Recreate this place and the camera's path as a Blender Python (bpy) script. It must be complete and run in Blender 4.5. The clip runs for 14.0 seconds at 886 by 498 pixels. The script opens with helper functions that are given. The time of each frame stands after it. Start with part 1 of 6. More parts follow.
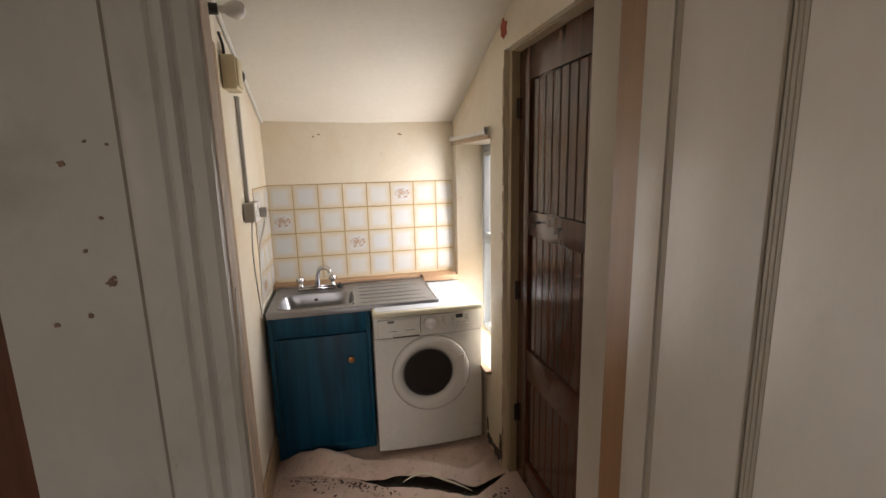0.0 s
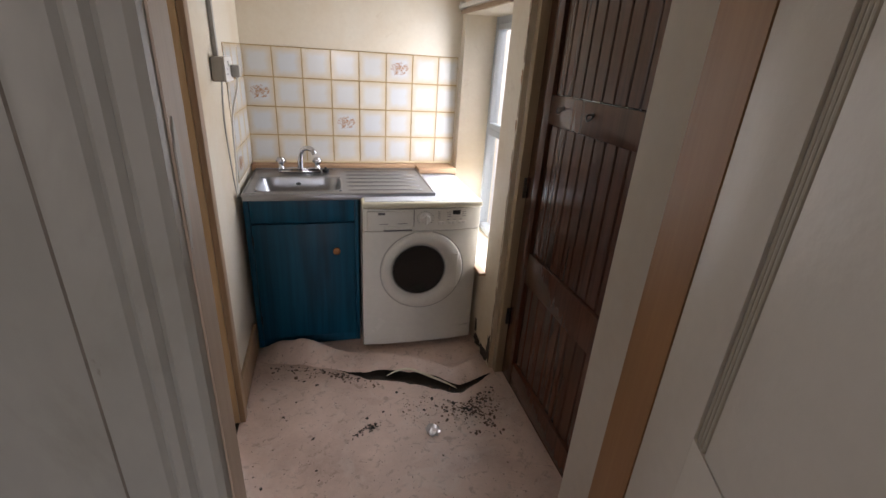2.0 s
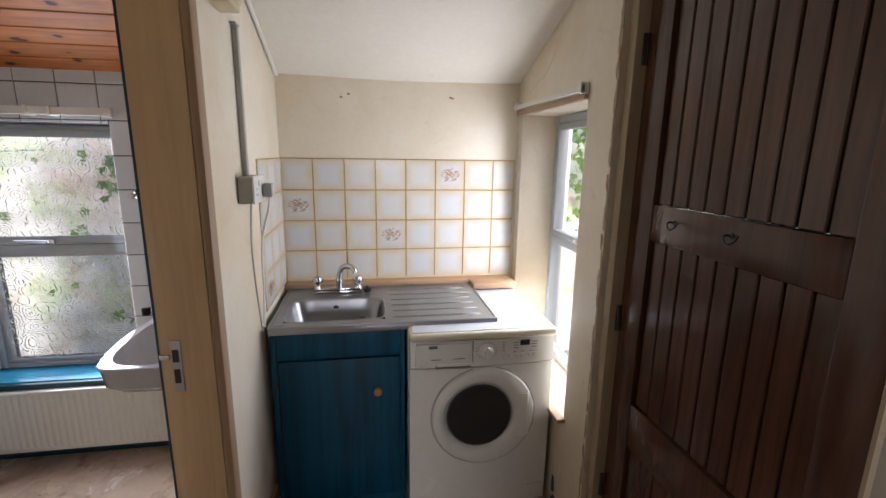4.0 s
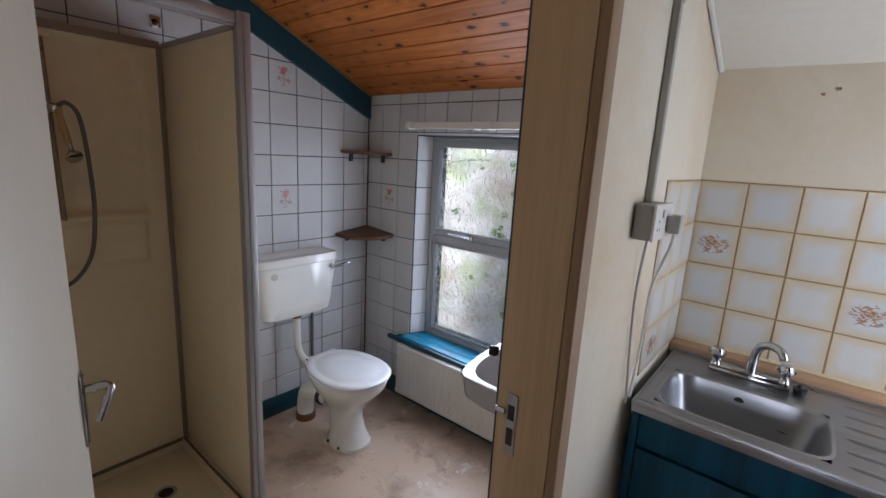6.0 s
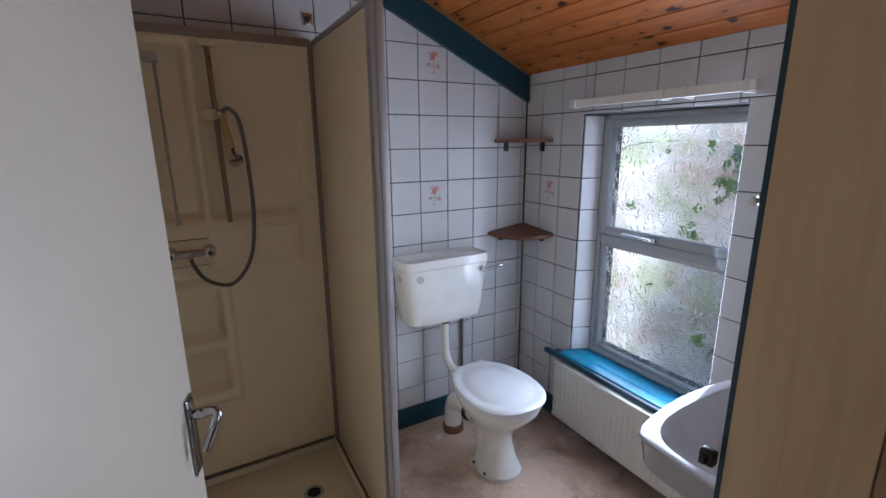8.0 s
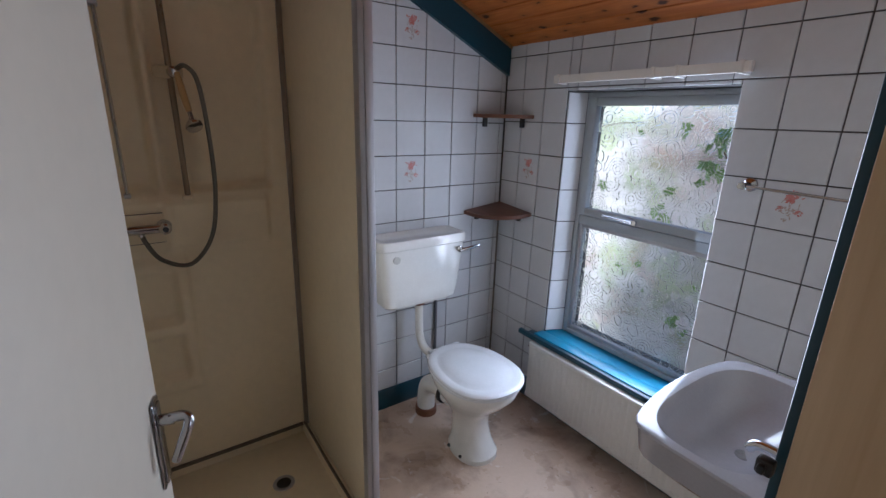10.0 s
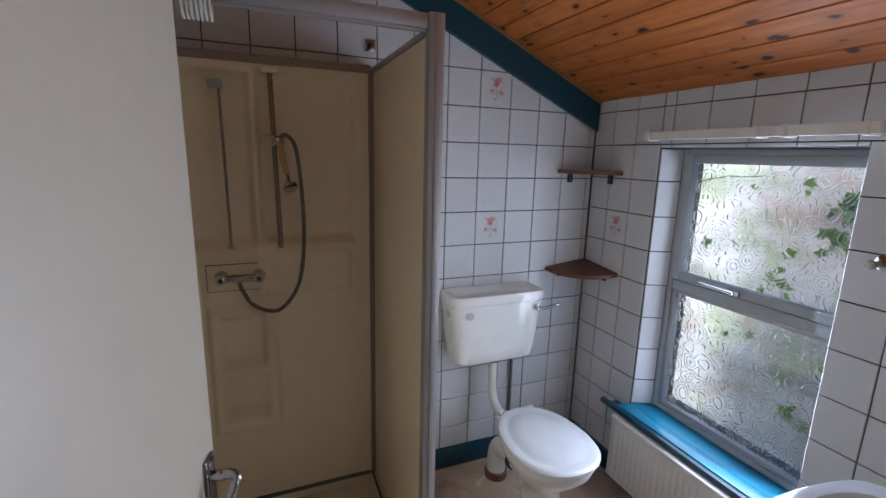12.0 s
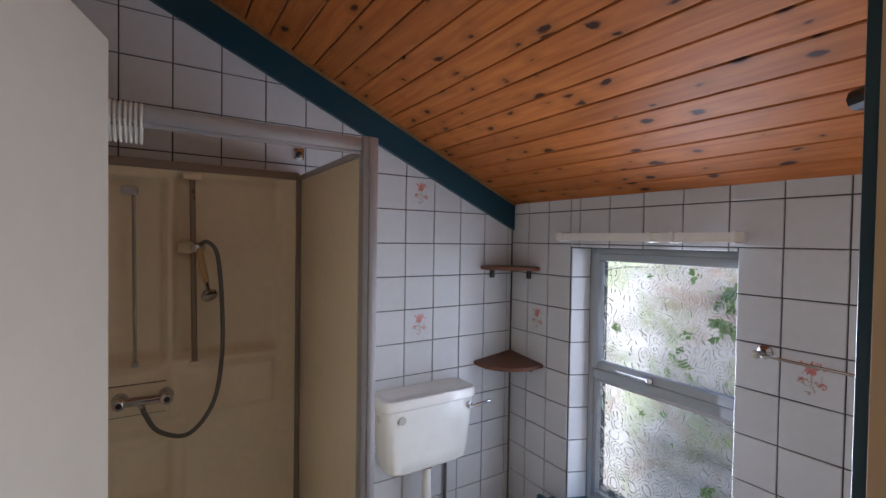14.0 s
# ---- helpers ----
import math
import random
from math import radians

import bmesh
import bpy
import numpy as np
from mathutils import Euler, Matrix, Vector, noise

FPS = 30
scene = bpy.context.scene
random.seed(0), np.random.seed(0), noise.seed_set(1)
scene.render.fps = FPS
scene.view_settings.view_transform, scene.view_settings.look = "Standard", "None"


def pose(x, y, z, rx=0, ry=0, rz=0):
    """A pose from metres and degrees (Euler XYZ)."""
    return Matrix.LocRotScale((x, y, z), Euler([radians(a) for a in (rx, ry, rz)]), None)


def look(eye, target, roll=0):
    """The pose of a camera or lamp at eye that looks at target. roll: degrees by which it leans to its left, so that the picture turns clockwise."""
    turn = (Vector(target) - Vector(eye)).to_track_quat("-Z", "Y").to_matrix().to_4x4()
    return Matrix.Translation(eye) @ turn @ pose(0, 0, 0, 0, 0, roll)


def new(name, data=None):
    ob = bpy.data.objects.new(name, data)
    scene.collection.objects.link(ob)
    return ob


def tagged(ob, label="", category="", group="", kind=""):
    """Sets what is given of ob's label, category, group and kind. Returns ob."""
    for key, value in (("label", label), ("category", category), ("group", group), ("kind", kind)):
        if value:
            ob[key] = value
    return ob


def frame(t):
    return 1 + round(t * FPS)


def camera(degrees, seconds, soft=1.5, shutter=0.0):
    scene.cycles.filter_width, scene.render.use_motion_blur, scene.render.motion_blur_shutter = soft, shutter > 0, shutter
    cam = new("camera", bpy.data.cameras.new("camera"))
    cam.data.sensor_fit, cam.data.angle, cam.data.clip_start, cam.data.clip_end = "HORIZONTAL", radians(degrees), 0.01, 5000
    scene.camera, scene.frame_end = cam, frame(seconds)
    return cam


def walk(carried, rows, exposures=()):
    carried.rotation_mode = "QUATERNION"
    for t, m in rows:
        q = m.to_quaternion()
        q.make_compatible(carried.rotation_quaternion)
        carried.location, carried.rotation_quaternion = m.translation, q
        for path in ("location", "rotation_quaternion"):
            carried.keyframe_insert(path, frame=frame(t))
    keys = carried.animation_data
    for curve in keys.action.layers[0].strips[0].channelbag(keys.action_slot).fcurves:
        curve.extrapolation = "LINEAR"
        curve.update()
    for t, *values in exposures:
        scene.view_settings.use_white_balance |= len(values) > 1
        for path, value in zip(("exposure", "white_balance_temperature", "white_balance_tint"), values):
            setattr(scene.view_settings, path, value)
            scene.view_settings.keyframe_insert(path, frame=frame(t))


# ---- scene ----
cam = camera(89.6, 14.0)
PATH = [
    (0, (0.432, 1.051, 1.604), (0.872, 2.966, 1.232), -1.3),
    (0.5, (0.444, 1.146, 1.589), (0.859, 3.069, 1.225), -0.3),
    (1, (0.446, 1.203, 1.575), (0.903, 3.11, 1.184), 1.7),
    (1.5, (0.42, 1.242, 1.52), (0.888, 3.1, 0.945), 2.8),
    (2, (0.411, 1.27, 1.495), (0.901, 3.042, 0.709), 3.7),
    (2.5, (0.418, 1.314, 1.521), (0.921, 3.132, 0.857), 3.2),
    (2.7, (0.42, 1.347, 1.53), (0.918, 3.189, 0.93), 2.7),
    (4.8, (0.409, 1.839, 1.53), (0.505, 3.797, 1.132), 0.7),
    (5, (0.394, 1.846, 1.519), (0.4, 3.807, 1.124), 0.5),
    (5.5, (0.361, 1.932, 1.52), (-0.172, 3.818, 1.124), -1.3),
    (6, (0.333, 2.104, 1.538), (-0.902, 3.622, 1.126), 3.2),
    (6.5, (0.313, 2.221, 1.562), (-1.351, 3.256, 1.161), 1.1),
    (7, (0.268, 2.268, 1.587), (-1.493, 3.159, 1.263), -1.2),
    (7.5, (0.18, 2.292, 1.572), (-1.545, 3.254, 1.257), -0.5),
    (8, (0.118, 2.352, 1.517), (-1.575, 3.311, 1.054), -0.5),
    (8.2, (0.107, 2.375, 1.489), (-1.561, 3.314, 0.911), -0.1),
    (10.3, (-0.015, 2.319, 1.516), (-1.581, 3.438, 0.971), 1.8),
    (10.5, (0.002, 2.325, 1.552), (-1.62, 3.386, 1.059), 1.3),
    (11, (0.023, 2.354, 1.588), (-1.714, 3.23, 1.127), 0.7),
    (11.5, (0.019, 2.391, 1.594), (-1.77, 3.174, 1.163), 1.5),
    (12, (0.01, 2.417, 1.585), (-1.801, 3.161, 1.177), 1.4),
    (12.5, (0.011, 2.44, 1.591), (-1.806, 3.189, 1.224), 1.0),
    (13, (0.008, 2.437, 1.592), (-1.805, 3.207, 1.243), 0.6),
    (13.5, (-0.004, 2.422, 1.616), (-1.757, 3.353, 1.373), 0.7),
    (14, (-0.002, 2.371, 1.665), (-1.688, 3.446, 1.625), 0.9),
]
walk(cam, [(t, look(eye, target, roll)) for t, eye, target, roll in PATH], exposures=[(0, 1.5, 7200, 16), (1, 1.45, 6750, 16), (2, 1.45, 6450, 17), (2.5, 1.45, 6450, 17), (5, 1.2, 6000, 15), (5.5, 0.97, 5850, 15), (6.5, 1.32, 5820, 15), (8, 1.37, 5430, 15), (10.5, 1.25, 5480, 15), (12, 1.3, 5580, 15), (14, 1.42, 5750, 16)])

# ---- world and large lights: an overcast day outside, lamps stand in for the sky at the windows; the two hall lamps are added fill ----
world = bpy.data.worlds.new("overcast_sky")
scene.world = world
world.use_nodes = True
wn = world.node_tree
sky = wn.nodes.new("ShaderNodeTexSky")
sky.sky_type, sky.sun_disc = "NISHITA", False
sky.sun_elevation, sky.sun_rotation = radians(50), radians(140)
sky.air_density, sky.dust_density = 1.0, 4.0
wn.links.new(sky.outputs[0], wn.nodes["Background"].inputs[0])
wn.nodes["Background"].inputs[1].default_value = 0.13


def lamp(name, eye, target, w, h, watts, colour=(1, 1, 1)):
    data = bpy.data.lights.new(name, "AREA")
    data.shape, data.size, data.size_y, data.energy, data.color = "RECTANGLE", w, h, watts, colour
    ob = new(name, data)
    ob.matrix_world = look(eye, target)
    return ob


sun_data = bpy.data.lights.new("sun", "SUN")
sun_data.energy, sun_data.angle, sun_data.color = 1.9, radians(15), (1.0, 0.96, 0.9)
sun = new("sun", sun_data)
sun.matrix_world = look((-1, -4, 8), (0, 4.5, 0))
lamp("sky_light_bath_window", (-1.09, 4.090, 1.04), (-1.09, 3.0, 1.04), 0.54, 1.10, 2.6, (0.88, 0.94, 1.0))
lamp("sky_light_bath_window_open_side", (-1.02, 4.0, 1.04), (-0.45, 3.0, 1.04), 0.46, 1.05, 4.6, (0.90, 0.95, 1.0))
lamp("sky_light_kitchen_window", (1.200, 3.58, 1.10), (0.3, 3.50, 1.06), 0.60, 1.15, 4.4, (0.96, 0.98, 1.0))
lamp("sky_light_above_kitchen_window", (3.3, 5.2, 3.9), (1.25, 3.6, 1.1), 3.0, 2.0, 60, (0.96, 0.98, 1.0))
# Two added fill lamps that brighten the hall; no source is known there.
lamp("sky_light_hall_window", (-2.6, 0.3, 2.0), (0.5, 0.8, 1.3), 1.6, 1.4, 8.0, (1.0, 0.82, 0.66))
lamp("sky_light_hall_back", (0.55, -2.6, 2.0), (0.65, 2.6, 0.5), 1.2, 1.3, 21.0, (0.95, 0.96, 1.0))

# ---- helpers of this scene ----
OFF = {}


def thing(name, at, label="", category="", group="", kind=""):
    ob = new(name)
    ob.location = at
    ob.empty_display_size = 0.05
    OFF[ob] = Vector(at)
    return tagged(ob, label, category, group, kind)


def mesh_of(name, bm, material, off=Vector((0, 0, 0)), angle=35):
    bmesh.ops.translate(bm, verts=bm.verts, vec=-off)
    me = bpy.data.meshes.new(name)
    bm.to_mesh(me)
    bm.free()
    me.materials.append(material)
    me.shade_smooth()
    me.set_sharp_from_angle(angle=radians(angle))
    return me


def part(name, bm, material, parent, label="", angle=35):
    off = OFF[parent]
    ob = new(name, mesh_of(name, bm, material, off, angle))
    ob.parent = parent
    OFF[ob] = off
    return tagged(ob, label)


def solid(name, bm, material, label="", category="", group="", kind="", angle=35):
    ob = new(name, mesh_of(name, bm, material, Vector((0, 0, 0)), angle))
    OFF[ob] = Vector((0, 0, 0))
    return tagged(ob, label, category, group, kind)


def bx(bm, x0, y0, z0, x1, y1, z1, bev=0.0, seg=2):
    r = bmesh.ops.create_cube(bm, size=1)
    for v in r["verts"]:
        v.co = ((x0 + x1) / 2 + v.co.x * abs(x1 - x0), (y0 + y1) / 2 + v.co.y * abs(y1 - y0), (z0 + z1) / 2 + v.co.z * abs(z1 - z0))
    if bev > 0:
        es = list({e for v in r["verts"] for e in v.link_edges})
        bmesh.ops.bevel(bm, geom=es, offset=bev, segments=seg, affect="EDGES", profile=0.5)
    return bm


def box(*a, **k):
    return bx(bmesh.new(), *a, **k)


def frames_along(pts):
    pts = [Vector(p) for p in pts]
    out, up = [], None
    for i, p in enumerate(pts):
        d = (pts[min(i + 1, len(pts) - 1)] - pts[max(i - 1, 0)]).normalized()
        if up is None:
            up = Vector((0, 0, 1)) if abs(d.z) < 0.9 else Vector((1, 0, 0))
        s = d.cross(up).normalized()
        up = s.cross(d).normalized()
        out.append((p, s, up))
    return out


def skin(bm, rings, cap0=True, cap1=True):
    vs = [[bm.verts.new(p) for p in ring] for ring in rings]
    n = len(vs[0])
    for a, b in zip(vs, vs[1:]):
        for i in range(n):
            bm.faces.new((a[i], a[(i + 1) % n], b[(i + 1) % n], b[i]))
    if cap0:
        bm.faces.new(vs[0][::-1])
    if cap1:
        bm.faces.new(vs[-1])
    return bm


def tube(bm, pts, r, seg=10):
    rs = r if isinstance(r, (list, tuple)) else [r] * len(pts)
    rings = []
    for (p, s, u), q in zip(frames_along(pts), rs):
        rings.append([p + (s * math.cos(a) + u * math.sin(a)) * q for a in [2 * math.pi * k / seg for k in range(seg)]])
    skin(bm, rings)
    bmesh.ops.recalc_face_normals(bm, faces=bm.faces)
    return bm


def smooth_path(pts, n=8):
    pts = [Vector(p) for p in pts]
    out = []
    for i in range(len(pts) - 1):
        p0, p1, p2, p3 = pts[max(i - 1, 0)], pts[i], pts[i + 1], pts[min(i + 2, len(pts) - 1)]
        for k in range(n):
            t = k / n
            out.append(0.5 * ((2 * p1) + (p2 - p0) * t + (2 * p0 - 5 * p1 + 4 * p2 - p3) * t * t + (3 * p1 - p0 - 3 * p2 + p3) * t ** 3))
    out.append(pts[-1])
    return out


def rod(bm, a, b, r, seg=12, r2=None):
    return tube(bm, [a, b], [r, r if r2 is None else r2], seg)


def lathe(bm, axis_at, direction, profile, seg=24, squash=(1, 1)):
    """profile: (radius, distance along direction)."""
    d = Vector(direction).normalized()
    s = d.cross(Vector((0, 0, 1)) if abs(d.z) < 0.9 else Vector((1, 0, 0))).normalized()
    u = s.cross(d)
    c = Vector(axis_at)
    rings = [[c + d * h + (s * math.cos(a) * squash[0] + u * math.sin(a) * squash[1]) * max(r, 0.0002) for a in [2 * math.pi * k / seg for k in range(seg)]] for r, h in profile]
    skin(bm, rings)
    bmesh.ops.recalc_face_normals(bm, faces=bm.faces)
    return bm


def oval(cx, cy, z, rx, ry, n=28, power=2.0, egg=0.0):
    out = []
    for k in range(n):
        a = 2 * math.pi * k / n
        c, s = math.cos(a), math.sin(a)
        q = 2 / power
        x = math.copysign(abs(c) ** q, c)
        y = math.copysign(abs(s) ** q, s)
        out.append(Vector((cx + rx * x, cy + ry * y * (1 - egg * x), z)))
    return out


def loft(rings, cap0=True, cap1=True):
    bm = skin(bmesh.new(), rings, cap0, cap1)
    bmesh.ops.recalc_face_normals(bm, faces=bm.faces)
    return bm


# ---- materials ----
def nodes_of(name):
    m = bpy.data.materials.new(name)
    m.use_nodes = True
    t = m.node_tree
    return m, t, t.nodes["Principled BSDF"]


def add(t, kind, **values):
    n = t.nodes.new(kind)
    for k, v in values.items():
        n.inputs[k.replace("_", " ")].default_value = v
    return n


def ramp(t, fac, a, b, c0=(0, 0, 0, 1), c1=(1, 1, 1, 1)):
    n = t.nodes.new("ShaderNodeValToRGB")
    n.color_ramp.elements[0].position, n.color_ramp.elements[1].position = a, b
    n.color_ramp.elements[0].color, n.color_ramp.elements[1].color = c0, c1
    t.links.new(fac, n.inputs[0])
    return n.outputs[0]


def mix(t, fac, a, b, blend="MIX"):
    n = t.nodes.new("ShaderNodeMix")
    n.data_type, n.blend_type = "RGBA", blend
    for sock, v in ((n.inputs[0], fac), (n.inputs[6], a), (n.inputs[7], b)):
        if isinstance(v, bpy.types.NodeSocket):
            t.links.new(v, sock)
        elif isinstance(v, (int, float)):
            sock.default_value = v
        else:
            sock.default_value = (*v, 1) if len(v) == 3 else v
    return n.outputs[2]


def coords(t, stretch=(1, 1, 1), turn=(0, 0, 0), source="Object"):
    tc = t.nodes.new("ShaderNodeTexCoord")
    mp = t.nodes.new("ShaderNodeMapping")
    mp.inputs["Scale"].default_value = stretch
    mp.inputs["Rotation"].default_value = turn
    t.links.new(tc.outputs[source], mp.inputs[0])
    return mp.outputs[0]


def noise_fac(t, vec, scale, detail=4, rough=0.55, distort=0.0):
    n = add(t, "ShaderNodeTexNoise", Scale=scale, Detail=detail, Roughness=rough, Distortion=distort)
    t.links.new(vec, n.inputs["Vector"])
    return n.outputs[0]


def bump(t, bsdf, height, strength=0.2, distance=0.01):
    b = add(t, "ShaderNodeBump", Strength=strength, Distance=distance)
    t.links.new(height, b.inputs["Height"])
    t.links.new(b.outputs[0], bsdf.inputs["Normal"])
    return b


def surface(name, c1, c2, rough=0.6, metal=0.0, scale=3.0, fine=60.0, rel=0.15, dist=0.004, stains=(), stretch=(1, 1, 1), rough_var=0.04, coat=0.0, vary=0.0, grain=0.10):
    """Two-tone body, fine grain, stains of (colour, scale, from, to, strength)."""
    m, t, b = nodes_of(name)
    v = coords(t, stretch)
    col = mix(t, ramp(t, noise_fac(t, v, scale, 5), 0.2, 0.8), c1, c2)
    f = noise_fac(t, v, fine, 3)
    col = mix(t, grain, col, ramp(t, f, 0.3, 0.7, (0.55, 0.55, 0.55, 1), (1, 1, 1, 1)), "MULTIPLY")
    for k, (sc, ss, lo, hi, amt) in enumerate(stains):
        w = coords(t, stretch)
        n = noise_fac(t, w, ss, 6, 0.62, 0.4 + 0.3 * k)
        mask = t.nodes.new("ShaderNodeMath")
        mask.operation = "MULTIPLY"
        mask.inputs[1].default_value = amt
        t.links.new(ramp(t, n, lo, hi), mask.inputs[0])
        col = mix(t, mask.outputs[0], col, sc)
    if vary:
        oi = t.nodes.new("ShaderNodeObjectInfo")
        col = mix(t, vary, col, ramp(t, oi.outputs["Random"], 0, 1, (0.6, 0.6, 0.6, 1), (1, 1, 1, 1)), "MULTIPLY")
    t.links.new(col, b.inputs["Base Color"])
    r = ramp(t, noise_fac(t, v, scale * 3, 4), 0.15, 0.85, (max(rough - rough_var, 0.02),) * 3 + (1,), (min(rough + rough_var, 1),) * 3 + (1,))
    t.links.new(r, b.inputs["Roughness"])
    b.inputs["Metallic"].default_value = metal
    b.inputs["Coat Weight"].default_value = coat
    bump(t, b, f, rel, dist)
    return m


def timber(name, c1, c2, axis, rough=0.5, knots=0.0, grain=22.0, dark=(0.05, 0.02, 0.01), island=False, coat=0.0, wear=None):
    """Wood with its grain along axis (0 x, 1 y, 2 z)."""
    m, t, b = nodes_of(name)
    st = [grain, grain, grain]
    st[axis] = grain * 0.06
    tc = t.nodes.new("ShaderNodeTexCoord")
    src = tc.outputs["Object"]
    if island:
        g = t.nodes.new("ShaderNodeNewGeometry")
        rnd = g.outputs["Random Per Island"]
    else:
        rnd = t.nodes.new("ShaderNodeObjectInfo").outputs["Random"]
    cx = t.nodes.new("ShaderNodeCombineXYZ")
    mul = t.nodes.new("ShaderNodeMath")
    mul.operation = "MULTIPLY"
    mul.inputs[1].default_value = 37.0
    t.links.new(rnd, mul.inputs[0])
    for k in range(3):
        t.links.new(mul.outputs[0], cx.inputs[k])
    vadd = t.nodes.new("ShaderNodeVectorMath")
    t.links.new(src, vadd.inputs[0])
    t.links.new(cx.outputs[0], vadd.inputs[1])
    mp = t.nodes.new("ShaderNodeMapping")
    mp.inputs["Scale"].default_value = st
    t.links.new(vadd.outputs[0], mp.inputs[0])
    g1 = noise_fac(t, mp.outputs[0], 1.0, 5, 0.6, 1.2)
    col = mix(t, ramp(t, g1, 0.3, 0.72), c1, c2)
    col = mix(t, 0.45, col, ramp(t, rnd, 0, 1, (0.48, 0.44, 0.40, 1), (1.0, 1.0, 1.0, 1)), "MULTIPLY")
    h = g1
    if knots:
        ks = [15.0, 15.0, 15.0]
        ks[axis] = 7.0
        km = t.nodes.new("ShaderNodeMapping")
        km.inputs["Scale"].default_value = ks
        t.links.new(vadd.outputs[0], km.inputs[0])
        warp = add(t, "ShaderNodeTexNoise", Scale=2.6, Detail=3.0)
        t.links.new(km.outputs[0], warp.inputs["Vector"])
        shove = t.nodes.new("ShaderNodeVectorMath")
        shove.operation = "MULTIPLY_ADD"
        shove.inputs[1].default_value = (0.34, 0.34, 0.34)
        t.links.new(warp.outputs["Color"], shove.inputs[0])
        t.links.new(km.outputs[0], shove.inputs[2])
        vo = add(t, "ShaderNodeTexVoronoi", Scale=1.0)
        vo.voronoi_dimensions = "2D" if island else "3D"
        t.links.new(shove.outputs[0], vo.inputs["Vector"])
        rgb = t.nodes.new("ShaderNodeSeparateColor")
        t.links.new(vo.outputs["Color"], rgb.inputs[0])
        far = t.nodes.new("ShaderNodeMath")
        far.operation = "MULTIPLY_ADD"
        far.inputs[1].default_value = 0.27
        t.links.new(rgb.outputs[0], far.inputs[0])
        t.links.new(vo.outputs["Distance"], far.inputs[2])
        col = mix(t, ramp(t, far.outputs[0], knots * 0.9, knots * 2.4, (0.7, 0.7, 0.7, 1), (0, 0, 0, 1)), col, [a * 0.5 for a in c1])
        col = mix(t, ramp(t, far.outputs[0], knots * 0.6, knots, (1, 1, 1, 1), (0, 0, 0, 1)), col, dark)
    if wear:
        col = mix(t, ramp(t, noise_fac(t, mp.outputs[0], 0.35, 5, 0.6, 0.5), 0.52, 0.62), col, wear)
    t.links.new(col, b.inputs["Base Color"])
    b.inputs["Roughness"].default_value = rough
    b.inputs["Coat Weight"].default_value = coat
    b.inputs["Coat Roughness"].default_value = 0.25
    bump(t, b, h, 0.12, 0.004)
    return m


def plain(name, col, rough=0.4, metal=0.0, coat=0.0):
    return surface(name, col, [c * 0.88 for c in col], rough, metal, 9, 120, 0.04, 0.001, coat=coat, rough_var=0.06)


M = {}
M["plaster"] = surface("cream_wall_paint", (0.80, 0.75, 0.645), (0.74, 0.67, 0.545), 0.5, 0, 1.6, 45, 0.2, 0.004, [((0.56, 0.38, 0.17), 1.1, 0.5, 0.75, 0.5), ((0.40, 0.28, 0.16), 6.0, 0.64, 0.78, 0.45), ((0.25, 0.17, 0.10), 22.0, 0.72, 0.76, 0.6)])
M["ceiling"] = surface("white_ceiling_paint", (0.80, 0.77, 0.70), (0.74, 0.70, 0.62), 0.7, 0, 2.0, 40, 0.2, 0.004, [((0.5, 0.4, 0.28), 9.0, 0.70, 0.76, 0.5)])
M["gloss_white"] = surface("old_white_gloss_paint", (0.52, 0.485, 0.425), (0.45, 0.415, 0.355), 0.46, 0, 1.5, 30, 0.25, 0.004, [((0.40, 0.31, 0.22), 3.0, 0.6, 0.85, 0.5)], rough_var=0.04)
M["grey_gloss"] = surface("grimy_white_paint", (0.41, 0.39, 0.345), (0.29, 0.275, 0.24), 0.4, 0, 2.2, 30, 0.18, 0.004, [((0.20, 0.18, 0.14), 3.0, 0.55, 0.75, 0.6), ((0.12, 0.08, 0.05), 9.0, 0.69, 0.73, 0.8)], stretch=(1.6, 1.6, 0.9))
M["door_cream"] = surface("cream_door_paint", (0.54, 0.49, 0.405), (0.49, 0.44, 0.355), 0.42, 0, 1.0, 25, 0.12, 0.003)
M["grout"] = surface("dark_grout", (0.05, 0.045, 0.045), (0.09, 0.085, 0.08), 0.8)
M["grout_brown"] = surface("brown_grout", (0.35, 0.22, 0.08), (0.45, 0.32, 0.15), 0.7)
M["tile_white"] = surface("white_glazed_tile", (0.59, 0.605, 0.63), (0.54, 0.55, 0.575), 0.14, 0, 3, 30, 0.03, 0.002, vary=0.12, rough_var=0.05)
M["tile_white"].node_tree.nodes["Principled BSDF"].inputs["Specular IOR Level"].default_value = 0.2
M["pine_jamb"] = timber("bare_pine_frame", (0.82, 0.62, 0.39), (0.68, 0.475, 0.27), 2, 0.45, 0.0, 24)
M["jamb_pale"] = timber("pale_worn_painted_wood", (0.56, 0.44, 0.34), (0.45, 0.33, 0.24), 2, 0.5, 0.0, 12)
M["pine_pink"] = timber("pale_stripped_wood", (0.50, 0.36, 0.23), (0.42, 0.28, 0.17), 2, 0.55, 0.0, 18)
M["frame_dirty"] = timber("stained_cream_frame", (0.44, 0.36, 0.25), (0.34, 0.26, 0.16), 2, 0.5, 0.0, 10)
M["raw_brown"] = timber("raw_brown_wood", (0.36, 0.19, 0.075), (0.26, 0.125, 0.045), 2, 0.5, 0.0, 14)
M["pine_ceiling"] = timber("varnished_pine_boards", (0.54, 0.185, 0.043), (0.33, 0.092, 0.019), 0, 0.5, 0.21, 34, (0.040, 0.009, 0.003), island=True, coat=0.0)
